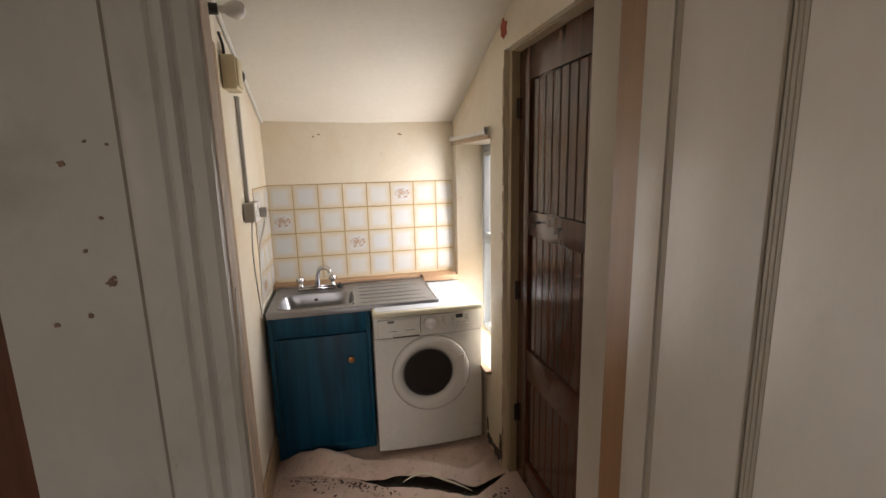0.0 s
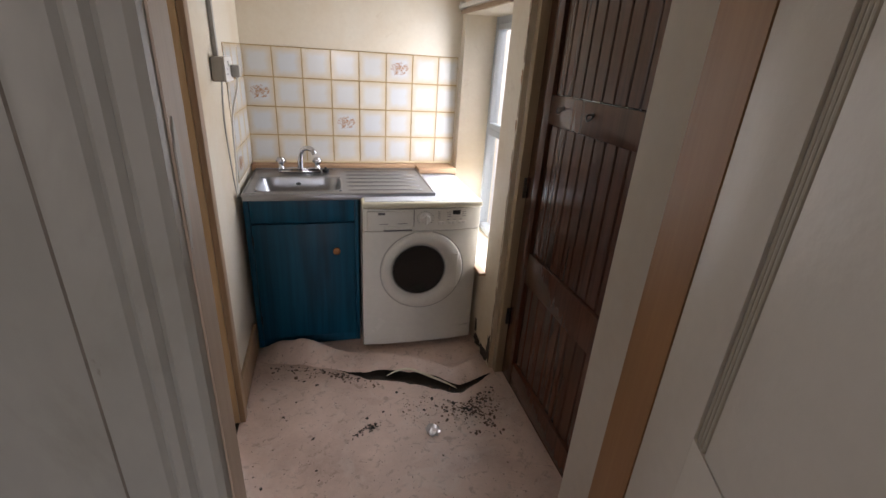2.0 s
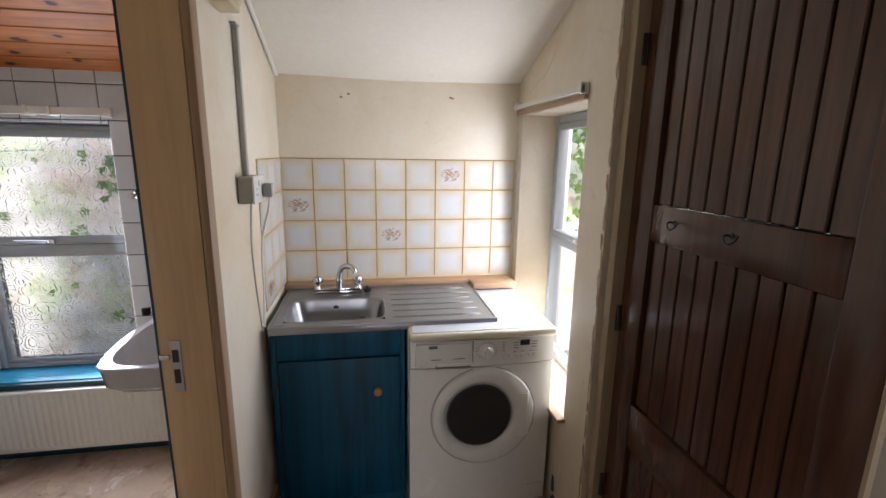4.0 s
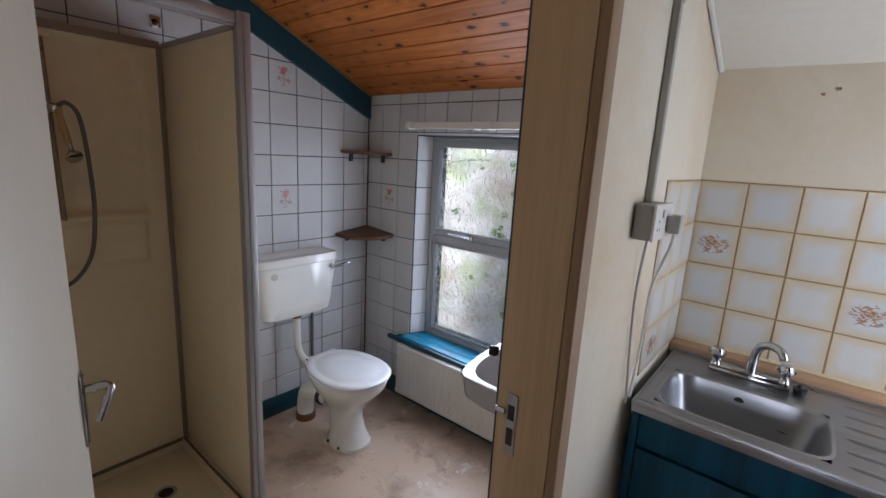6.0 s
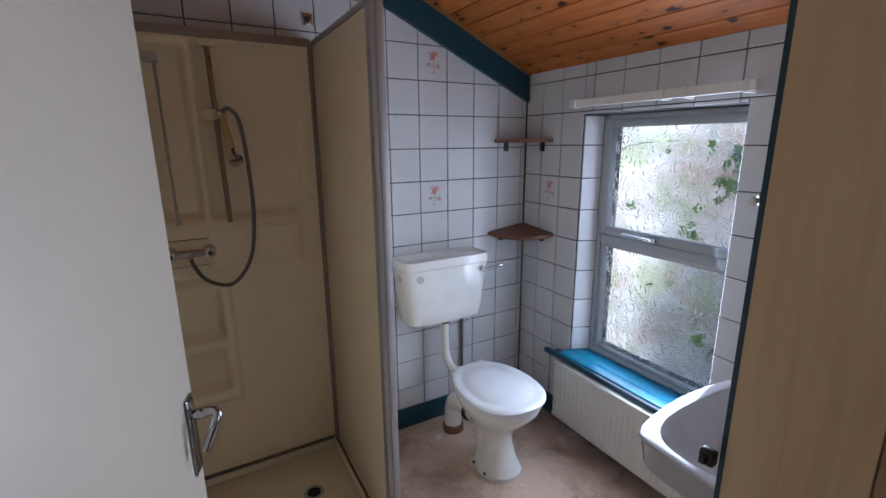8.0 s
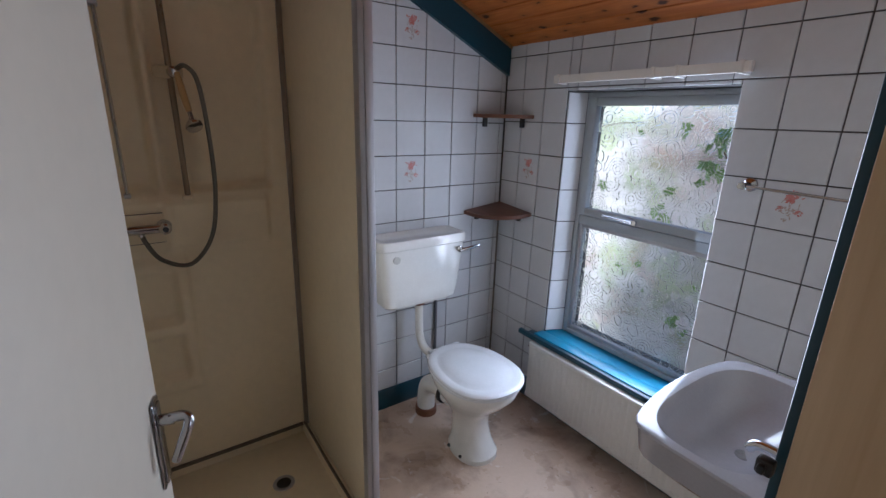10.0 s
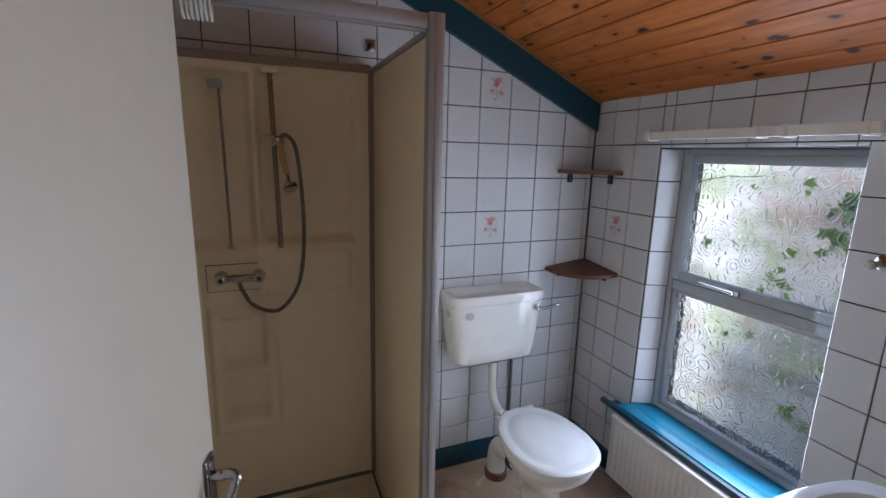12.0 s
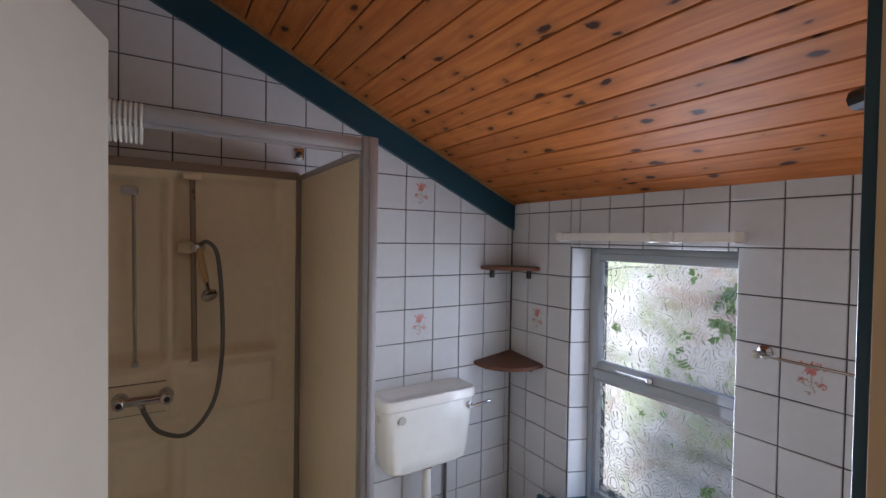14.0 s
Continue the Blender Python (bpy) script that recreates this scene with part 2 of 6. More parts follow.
M["mahogany"] = timber("dark_brown_stained_wood", (0.115, 0.046, 0.027), (0.055, 0.022, 0.013), 2, 0.2, 0.0, 26)
M["mahogany"].node_tree.nodes["Principled BSDF"].inputs["Specular IOR Level"].default_value = 0.5
M["pine_ceiling"].node_tree.nodes["Principled BSDF"].inputs["Specular IOR Level"].default_value = 0.2
M["shelf_wood"] = timber("brown_varnished_wood", (0.17, 0.06, 0.025), (0.11, 0.038, 0.016), 0, 0.4, 0.0, 20)
M["ledge_wood"] = timber("worn_ledge_wood", (0.55, 0.36, 0.22), (0.45, 0.27, 0.15), 0, 0.6, 0.0, 16)
M["teal"] = surface("teal_gloss_paint", (0.004, 0.050, 0.080), (0.003, 0.038, 0.062), 0.35, 0, 3, 40, 0.1, 0.003)
M["blue_sill"] = surface("blue_gloss_paint", (0.02, 0.25, 0.42), (0.018, 0.21, 0.37), 0.3, 0, 4, 40, 0.1, 0.003, [((0.6, 0.6, 0.6), 12, 0.72, 0.76, 0.6)])
M["cab_blue"] = timber("brushed_blue_stain", (0.002, 0.100, 0.185), (0.001, 0.045, 0.090), 2, 0.42, 0.0, 14, wear=(0.001, 0.030, 0.058))
M["cab_blue"].node_tree.nodes["Principled BSDF"].inputs["Specular IOR Level"].default_value = 0.3
M["steel"] = surface("stainless_steel", (0.37, 0.375, 0.39), (0.29, 0.295, 0.31), 0.3, 1.0, 2, 200, 0.03, 0.001, stretch=(1, 6, 6), rough_var=0.05)
M["chrome"] = plain("chrome", (0.58, 0.58, 0.60), 0.1, 1.0)
M["chrome_dark"] = plain("worn_chrome", (0.42, 0.41, 0.41), 0.16, 1.0)
M["alu"] = surface("grey_aluminium", (0.50, 0.50, 0.53), (0.43, 0.43, 0.46), 0.4, 0.5)
M["win_grey"] = surface("grey_window_paint", (0.42, 0.46, 0.50), (0.38, 0.42, 0.46), 0.4, 0, 4, 60, 0.1, 0.002)
M["pvc"] = plain("white_plastic", (0.78, 0.77, 0.74), 0.35)
M["pvc_old"] = plain("yellowed_plastic", (0.66, 0.56, 0.36), 0.4)
M["hose"] = plain("dull_metal_hose", (0.16, 0.15, 0.13), 0.35, 0.7)
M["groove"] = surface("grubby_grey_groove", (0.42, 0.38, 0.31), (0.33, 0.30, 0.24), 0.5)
M["grey_plastic"] = plain("grey_plastic", (0.42, 0.41, 0.38), 0.45)
M["enamel"] = surface("white_enamel", (0.76, 0.75, 0.70), (0.72, 0.71, 0.66), 0.25, 0, 2, 40, 0.02, 0.001, [((0.55, 0.5, 0.4), 5, 0.68, 0.76, 0.3)], coat=0.2)
M["enamel_cream"] = plain("cream_worktop_plastic", (0.72, 0.68, 0.52), 0.35)
M["lid_white"] = surface("white_laminate", (0.62, 0.65, 0.70), (0.58, 0.61, 0.66), 0.25, 0, 2, 40, 0.02, 0.001)
M["porcelain"] = plain("white_porcelain", (0.74, 0.73, 0.70), 0.1, 0, 0.3)
M["seat_white"] = plain("white_seat_plastic", (0.72, 0.74, 0.77), 0.2, 0, 0.2)
M["basin_grey"] = plain("pale_grey_porcelain", (0.43, 0.43, 0.465), 0.12, 0, 0.3)
M["shower_cream"] = surface("cream_moulded_plastic", (0.90, 0.80, 0.60), (0.87, 0.765, 0.565), 0.3, 0, 1.6, 30, 0.03, 0.002, [((0.45, 0.36, 0.24), 1.5, 0.5, 0.9, 0.3)])
# Sealant colour; also used for the drawn-in shadow line of the doorway joint.
M["seal"] = surface("mouldy_sealant", (0.20, 0.17, 0.14), (0.10, 0.08, 0.06), 0.7, 0, 20)
M["black"] = plain("black_plastic", (0.015, 0.015, 0.016), 0.4)
M["dark_glass"] = plain("dark_door_glass", (0.012, 0.013, 0.014), 0.06, 0, 0.6)
M["knob_wood"] = plain("varnished_knob_wood", (0.36, 0.16, 0.05), 0.35)
M["brown_pipe"] = plain("brown_collar", (0.18, 0.07, 0.035), 0.6)
M["rad"] = surface("white_radiator_enamel", (0.70, 0.69, 0.66), (0.64, 0.63, 0.60), 0.35, 0, 3, 50, 0.04, 0.002)
M["handle_wood"] = plain("amber_handle", (0.55, 0.36, 0.16), 0.3)
M["render_white"] = surface("white_render", (0.60, 0.60, 0.63), (0.52, 0.53, 0.56), 0.8, 0, 2, 25, 0.3, 0.01)
M["rock"] = surface("pale_stone_bank", (0.76, 0.76, 0.73), (0.56, 0.53, 0.48), 0.9, 0, 2.2, 20, 0.4, 0.02, [((0.36, 0.45, 0.20), 3.0, 0.50, 0.62, 0.7), ((0.44, 0.28, 0.20), 2.2, 0.52, 0.66, 0.65), ((0.26, 0.21, 0.16), 7.0, 0.62, 0.72, 0.5)])
M["gravel"] = surface("grey_gravel", (0.30, 0.29, 0.27), (0.20, 0.19, 0.175), 0.9, 0, 5, 40, 0.5, 0.02, [((0.12, 0.17, 0.06), 2.0, 0.5, 0.65, 0.6)])
M["leaf"] = surface("green_leaf", (0.12, 0.23, 0.05), (0.17, 0.28, 0.08), 0.5, 0, 8, 40, vary=0.2)
leaf_tree = M["leaf"].node_tree
leaf_glow = add(leaf_tree, "ShaderNodeBsdfTranslucent", Color=(0.22, 0.36, 0.10, 1))
leaf_mix = add(leaf_tree, "ShaderNodeMixShader", Fac=0.5)
leaf_tree.links.new(leaf_tree.nodes["Principled BSDF"].outputs[0], leaf_mix.inputs[1])
leaf_tree.links.new(leaf_glow.outputs[0], leaf_mix.inputs[2])
leaf_tree.links.new(leaf_mix.outputs[0], leaf_tree.nodes["Material Output"].inputs["Surface"])
M["red"] = surface("bare_red_plaster", (0.42, 0.09, 0.05), (0.34, 0.07, 0.045), 0.8, 0, 12, 60, 0.5, 0.006)
M["grime"] = surface("black_damp_grime", (0.02, 0.016, 0.012), (0.05, 0.038, 0.028), 0.6, 0, 12, 60, 0.6, 0.01)
M["print_grey"] = plain("grey_print", (0.13, 0.13, 0.14), 0.4)
M["dirt_brown"] = surface("dried_brown_mud", (0.17, 0.10, 0.062), (0.08, 0.045, 0.028), 0.7, 0, 30, 90, 0.4, 0.003)
M["vinyl"] = surface("worn_pink_beige_floor", (0.74, 0.57, 0.485), (0.58, 0.44, 0.37), 0.42, 0, 5.0, 70, 0.35, 0.004, [((0.30, 0.20, 0.15), 2.2, 0.50, 0.75, 0.6), ((0.22, 0.16, 0.12), 26.0, 0.56, 0.66, 0.45), ((0.06, 0.04, 0.03), 75.0, 0.64, 0.68, 0.7), ((0.70, 0.62, 0.56), 6.0, 0.52, 0.70, 0.5), ((0.40, 0.22, 0.15), 3.4, 0.58, 0.72, 0.4)], rough_var=0.12)
M["vinyl_bath"] = surface("worn_tan_bathroom_floor", (0.60, 0.46, 0.36), (0.50, 0.375, 0.285), 0.32, 0, 2.2, 50, 0.3, 0.003, [((0.17, 0.11, 0.075), 4.0, 0.48, 0.72, 0.75), ((0.72, 0.68, 0.66), 6.0, 0.61, 0.66, 0.75), ((0.05, 0.03, 0.02), 32.0, 0.68, 0.71, 0.6)], rough_var=0.2)
M["cap_blue"] = plain("dark_blue_plastic", (0.012, 0.016, 0.035), 0.25)
M["bronze"] = plain("tarnished_bronze", (0.30, 0.24, 0.18), 0.3, 1.0)
M["trim_brown"] = surface("grubby_brown_grey_trim", (0.33, 0.28, 0.235), (0.26, 0.22, 0.185), 0.5)
M["film"] = plain("clear_plastic_film", (0.55, 0.50, 0.48), 0.08, 0, 1.0)
M["hall_floor"] = timber("dark_hall_boards", (0.13, 0.07, 0.04), (0.09, 0.05, 0.03), 1, 0.5)


def clear_glass():
    m, t, b = nodes_of("clear_window_glass")
    b.inputs["Base Color"].default_value = (0.95, 0.97, 0.97, 1)
    b.inputs["Roughness"].default_value = 0.01
    b.inputs["Transmission Weight"].default_value = 1
    b.inputs["IOR"].default_value = 1.1
    return m


def swirl_glass():
    m, t, b = nodes_of("swirl_patterned_glass")
    b.inputs["Base Color"].default_value = (0.96, 0.98, 0.98, 1)
    b.inputs["Roughness"].default_value = 0.06
    b.inputs["Transmission Weight"].default_value = 1
    b.inputs["IOR"].default_value = 1.35
    v = coords(t, (1, 0.02, 1))
    w = noise_fac(t, v, 9.0, 2)
    off = t.nodes.new("ShaderNodeVectorMath")
    off.operation = "SCALE"
    off.inputs["Scale"].default_value = 0.035
    nz = add(t, "ShaderNodeTexNoise", Scale=11.0, Detail=1.0)
    t.links.new(v, nz.inputs["Vector"])
    t.links.new(nz.outputs["Color"], off.inputs[0])
    sm = t.nodes.new("ShaderNodeVectorMath")
    t.links.new(v, sm.inputs[0])
    t.links.new(off.outputs[0], sm.inputs[1])
    vo = add(t, "ShaderNodeTexVoronoi", Scale=15.0)
    t.links.new(sm.outputs[0], vo.inputs["Vector"])
    k = t.nodes.new("ShaderNodeMath")
    k.operation = "MULTIPLY"
    k.inputs[1].default_value = 36.0
    t.links.new(vo.outputs["Distance"], k.inputs[0])
    sn = t.nodes.new("ShaderNodeMath")
    sn.operation = "SINE"
    t.links.new(k.outputs[0], sn.inputs[0])
    line = ramp(t, sn.outputs[0], 0.72, 1.0)
    bump(t, b, line, 0.42, 0.0030)
    return m


M["clear"] = clear_glass()
M["swirl"] = swirl_glass()


def kitchen_tile():
    """Pale glaze with a printed ochre border; the tile's own middle is its origin."""
    m, t, b = nodes_of("ochre_edged_tile")
    tc = t.nodes.new("ShaderNodeTexCoord")
    sp = t.nodes.new("ShaderNodeSeparateXYZ")
    t.links.new(tc.outputs["Object"], sp.inputs[0])
    ds = []
    for k in (0, 2):
        a = t.nodes.new("ShaderNodeMath")
        a.operation = "ABSOLUTE"
        t.links.new(sp.outputs[k], a.inputs[0])
        ds.append(a.outputs[0])
    mx = t.nodes.new("ShaderNodeMath")
    mx.operation = "SMOOTH_MAX"
    mx.inputs[2].default_value = 0.02
    t.links.new(ds[0], mx.inputs[0])
    t.links.new(ds[1], mx.inputs[1])
    nz = noise_fac(t, tc.outputs["Object"], 40.0, 3)
    ad = t.nodes.new("ShaderNodeMath")
    ad.operation = "MULTIPLY_ADD"
    ad.inputs[1].default_value = 0.022
    t.links.new(nz, ad.inputs[0])
    t.links.new(mx.outputs[0], ad.inputs[2])
    edge = ramp(t, ad.outputs[0], 0.048, 0.108)
    oi = t.nodes.new("ShaderNodeObjectInfo")
    base = mix(t, oi.outputs["Random"], (0.60, 0.625, 0.65), (0.66, 0.655, 0.63))
    col = mix(t, edge, base, (0.62, 0.45, 0.20))
    t.links.new(col, b.inputs["Base Color"])
    b.inputs["Roughness"].default_value = 0.16
    bump(t, b, nz, 0.04, 0.002)
    return m


M["tile_kitchen"] = kitchen_tile()

# ---- the large structure ----
BATH_FACE_Y, TOILET_FACE_X = 4.016, -1.872


def kitchen_ceiling_z(y):
    return 1.885 + 0.385 * (4.0 - y)


def bath_ceiling_z(y):
    return 1.866 + 0.45 * (4.016 - y)


def prism(pts, z0, z1):
    bm = bmesh.new()
    lo = [bm.verts.new((x, y, z0)) for x, y in pts]
    hi = [bm.verts.new((x, y, z1)) for x, y in pts]
    n = len(pts)
    for i in range(n):
        bm.faces.new((lo[i], lo[(i + 1) % n], hi[(i + 1) % n], hi[i]))
    bm.faces.new(lo[::-1])
    bm.faces.new(hi)
    bmesh.ops.recalc_face_normals(bm, faces=bm.faces)
    return bm


def wall_with_opening(along, a0, a1, b0, b1, z1, holes):
    """A wall along x ('x': b is y) or y ('y': b is x), cut by holes (c0, c1, z0, z1) that do not overlap along it."""
    bm = bmesh.new()

    def put(p, q, z0, zt):
        if q - p < 1e-4 or zt - z0 < 1e-4:
            return
        if along == "x":
            bx(bm, p, b0, z0, q, b1, zt)
        else:
            bx(bm, b0, p, z0, b1, q, zt)
    at = a0
    for c0, c1, h0, h1 in sorted(holes):
        put(at, c0, 0, z1)
        put(c0, c1, 0, h0)
        put(c0, c1, h1, z1)
        at = c1
    put(at, a1, 0, z1)
    return bm


S = "structure"
wall_kitchen_end = solid("wall_kitchen_end", wall_with_opening("x", -0.065, 1.45, 4.0, 4.3, 2.9, []), M["plaster"], "cream painted plaster wall above the sink", "wall", kind=S)
wall_bath_window = solid("wall_bath_window", wall_with_opening("x", -2.1, -0.065, BATH_FACE_Y + 0.006, 4.3, 2.9, [(-1.46, -0.640, 0.42, 1.64)]), M["grout"], "white tiled bathroom wall with the window", "wall", kind=S)
wall_toilet = solid("wall_toilet", wall_with_opening("y", 1.885, BATH_FACE_Y + 0.005, -2.1, TOILET_FACE_X - 0.006, 2.9, []), M["grout"], "white tiled bathroom wall behind the toilet", "wall", kind=S)
wall_partition = solid("wall_partition", wall_with_opening("y", 1.885, 3.999, -0.125, 0.0, 2.9, [(2.085, 2.895, 0, 2.02)]), M["plaster"], "cream painted partition wall between kitchen and bathroom", "wall", kind=S)
wall_bath_near = solid("wall_bath_near", box(-1.877, 1.886, 0, -0.126, 2.07, 2.9), M["shower_cream"], "plain bathroom wall beside the shower", "wall", kind=S)
wall_right = solid("wall_right", wall_with_opening("y", 2.112, 3.999, 1.195, 1.45, 2.9, [(2.2, 3.06, 0, 2.1), (3.25, 3.93, 0.475, 1.725)]), M["plaster"], "cream painted kitchen wall with yellow stains", "wall", kind=S)
wall_front_left = solid("wall_front_left", box(-0.012, 1.732, 0, 0.235, 1.884, 2.9), M["grey_gloss"], "grimy white painted wall beside the doorway", "wall", kind=S)
# Added dark section; it fills a dark area whose nature is not known.
wall_front_side = solid("wall_front_side", box(-1.3, 1.745, 0, -0.013, 1.884, 2.9), M["mahogany"], "plain dark brown wall section added for an unidentified dark area", "wall", kind=S)
wall_front_right = solid("wall_front_right", prism([(1.062, 1.80), (1.05, 1.964), (1.067, 2.111), (2.3, 2.111), (2.3, 1.80)], 0, 2.9), M["gloss_white"], "white painted wall end beside the doorway", "wall", kind=S)
wall_front_over = solid("wall_front_over", box(0.236, 1.735, 2.12, 1.049, 1.884, 2.9), M["plaster"], "painted wall above the doorway", "wall", kind=S)

floor_kitchen = solid("floor_kitchen", box(-0.13, 1.74, -0.08, 1.45, 4.05, -0.012), M["grime"], "black damp floor under the torn covering", "floor", kind=S)
floor_bath = solid("floor_bath", box(-2.1, 1.9, -0.08, -0.131, 4.05, 0.0), M["vinyl_bath"], "worn tan sheet floor with pale scuffs", "floor", kind=S)
floor_hall = solid("floor_hall", box(-1.3, -1.7, -0.08, 2.3, 1.739, -0.002), M["hall_floor"], "dark hall floor boards", "floor", kind=S)


def sloped_slab(x0, x1, y0, y1, z_of, thick):
    bm = bmesh.new()
    bx(bm, x0, y0, 0, x1, y1, thick)
    for v in bm.verts:
        v.co.z += z_of(v.co.y)
    return bm


def uneven_ceiling():
    bm = bmesh.new()
    nx, ny = 12, 20
    grid = []
    for j in range(ny + 1):
        y = 1.74 + (4.01 - 1.74) * j / ny
        row = []
        for i in range(nx + 1):
            x = -0.01 + 1.22 * i / nx
            z = kitchen_ceiling_z(y) + 0.006 * noise.noise(Vector((x * 2.5, y * 2.5, 3))) - 0.010 * math.sin(math.pi * i / nx)
            row.append(bm.verts.new((x, y, z)))
        grid.append(row)
    for j in range(ny):
        for i in range(nx):
            bm.faces.new((grid[j][i], grid[j][i + 1], grid[j + 1][i + 1], grid[j + 1][i]))
    bm2 = bmesh.ops.extrude_face_region(bm, geom=list(bm.faces))
    for v in bm2["geom"]:
        if isinstance(v, bmesh.types.BMVert):
            v.co.z += 0.06
    bmesh.ops.recalc_face_normals(bm, faces=bm.faces)
    return bm


ceiling_kitchen = solid("ceiling_kitchen", uneven_ceiling(), M["ceiling"], "white painted sloping plaster ceiling", "ceiling", kind=S)


def plank_ceiling():
    bm = bmesh.new()
    slope = math.atan(0.45)
    pitch = 0.0949
    y = 3.594 + 5 * pitch * math.cos(slope)
    while y > 2.0:
        yc = y - pitch / 2 * math.cos(slope)
        one = bmesh.new()
        bx(one, -1.90, -pitch / 2 + 0.0012, 0, -0.12, pitch / 2 - 0.0012, 0.014, 0.0035, 1)
        rot = Matrix.Translation((0, yc, bath_ceiling_z(yc) + random.uniform(0, 0.0012))) @ Matrix.Rotation(-slope, 4, "X")
        bmesh.ops.transform(one, matrix=rot, verts=one.verts)
        me = bpy.data.meshes.new("tmp")
        one.to_mesh(me)
        one.free()
        bm.from_mesh(me)
        bpy.data.meshes.remove(me)
        y -= pitch * math.cos(slope)
    return bm


ceiling_bath = solid("ceiling_bath", plank_ceiling(), M["pine_ceiling"], "varnished knotty pine board ceiling, sloping", "ceiling", kind=S)
ceiling_bath_back = solid("ceiling_bath_backing", sloped_slab(-1.95, -0.07, 1.95, 4.05, lambda y: bath_ceiling_z(y) + 0.022, 0.05), M["grime"], "dark backing above the pine boards", "ceiling", kind=S)

# the hall behind the doorway, closed round the walker by unseen walls, with two added windows
solid("wall_hall_left", wall_with_opening("y", -1.7, 1.744, -1.45, -1.301, 2.9, [(-0.3, 0.9, 0.9, 2.05)]), M["plaster"], "cream hall wall with an added window opening", "wall", kind=S)
solid("wall_hall_right", box(2.301, -1.7, 0, 2.45, 2.111, 2.9), M["plaster"], "cream hall wall", "wall", kind=S)
solid("wall_hall_back", wall_with_opening("x", -1.3, 2.3, -1.7, -1.55, 2.9, [(0.0, 1.1, 0.9, 2.05)]), M["plaster"], "cream hall wall", "wall", kind=S)
solid("ceiling_hall", box(-1.45, -1.7, 2.45, 2.45, 1.73, 2.55), M["ceiling"], "white hall ceiling", "ceiling", kind=S)

# ---- trim ----
solid("baseboard_kitchen", box(0.001, 2.93, 0, 0.018, 3.44, 0.15, 0.004), M["pine_pink"], "pale worn wooden skirting board", "skirting", kind=S)


def bath_skirting(name, bm):
    return solid(name, bm, M["teal"], "teal painted skirting board", "skirting", kind=S)


bath_skirting("baseboard_toilet", box(TOILET_FACE_X + 0.001, 2.90, 0, TOILET_FACE_X + 0.016, 4.0, 0.115, 0.004))
bath_skirting("baseboard_window", box(TOILET_FACE_X + 0.017, 3.999, 0, -0.14, BATH_FACE_Y - 0.001, 0.115, 0.004))


def slope_board(x0, x1, y0, y1, drop0, drop1):
    bm = bmesh.new()
    bx(bm, x0, y0, 0, x1, y1, 1)
    for v in bm.verts:
        top = v.co.z > 0.5
        v.co.z = bath_ceiling_z(v.co.y) - (drop0 if top else drop1)
    return bm


solid("trim_slope", slope_board(TOILET_FACE_X + 0.001, TOILET_FACE_X + 0.022, 2.075, 4.012, 0.014, 0.142), M["teal"], "teal painted board under the sloping ceiling", "trim", kind=S)
solid("trim_slope_pine", slope_board(TOILET_FACE_X + 0.001, TOILET_FACE_X + 0.030, 2.075, 4.012, -0.001, 0.013), M["raw_brown"], "thin varnished ceiling bead", "trim", kind=S)

def kitchen_cove():
    bm = bmesh.new()
    rod(bm, (0.010, 3.0, kitchen_ceiling_z(3.0) - 0.012), (0.010, 3.985, kitchen_ceiling_z(3.985) - 0.012), 0.009, 8)
    return bm


solid("trim_cove", kitchen_cove(), M["pvc"], "thin white conduit along the ceiling corner", "trim", kind=S)

# bathroom door frame
door_frame_bath = thing("door_frame_bath", (0, 2.87, 0), "pale pine door frame with teal inner edge", "door frame", kind=S)
part("jamb", box(-0.126, 2.888, 0, 0.004, 2.894, 2.0, 0.002), M["pine_jamb"], door_frame_bath)
part("jamb", box(-0.126, 2.0855, 0, 0.004, 2.111, 2.0, 0.002), M["pine_jamb"], door_frame_bath)
part("head", box(-0.125, 2.112, 1.985, 0.004, 2.887, 2.018, 0.002), M["pine_jamb"], door_frame_bath)
part("door_stop", box(-0.088, 2.112, 1.972, -0.02, 2.887, 1.984, 0.002), M["pine_jamb"], door_frame_bath)
part("architrave", box(0.005, 2.886, 0, 0.028, 2.935, 2.06, 0.005), M["pine_pink"], door_frame_bath)
part("architrave", box(0.005, 2.058, 0, 0.028, 2.108, 2.06, 0.005), M["pine_pink"], door_frame_bath)
part("architrave", box(0.005, 2.109, 1.995, 0.027, 2.885, 2.06, 0.005), M["pine_pink"], door_frame_bath)
part("inner_edge", box(-0.140, 2.903, 0, -0.1265, 2.95, 2.05, 0.003), M["teal"], door_frame_bath, "teal painted inner edge")
part("inner_edge", box(-0.140, 2.112, 1.99, -0.1265, 2.902, 2.05, 0.003), M["teal"], door_frame_bath, "teal painted inner edge")
strike = part("strike_plate", box(-0.100, 2.8845, 0.90, -0.074, 2.8875, 1.045, 0.001), M["alu"], door_frame_bath, "worn metal strike plate")
part("latch_hole", box(-0.095, 2.8830, 0.985, -0.080, 2.8850, 1.02), M["black"], strike)
part("latch_hole", box(-0.095, 2.8830, 0.925, -0.080, 2.8850, 0.965), M["black"], strike)
part("latch_bolt", box(-0.125, 2.8770, 0.995, -0.100, 2.8842, 1.008, 0.002), M["chrome"], strike)
# Small black block that stands in for a dark drilled hole in the jamb.
part("catch", bx(box(-0.150, 2.8730, 1.12, -0.132, 2.8880, 1.14, 0.003), -0.146, 2.8660, 1.124, -0.138, 2.8740, 1.136, 0.002), M["black"], door_frame_bath, "small dark block standing in for a drilled hole")

# hall doorway
door_frame_hall = thing("door_frame_hall", (0.25, 1.8, 0), "old grimy painted door frame with bare wood edges", "door frame", kind=S)


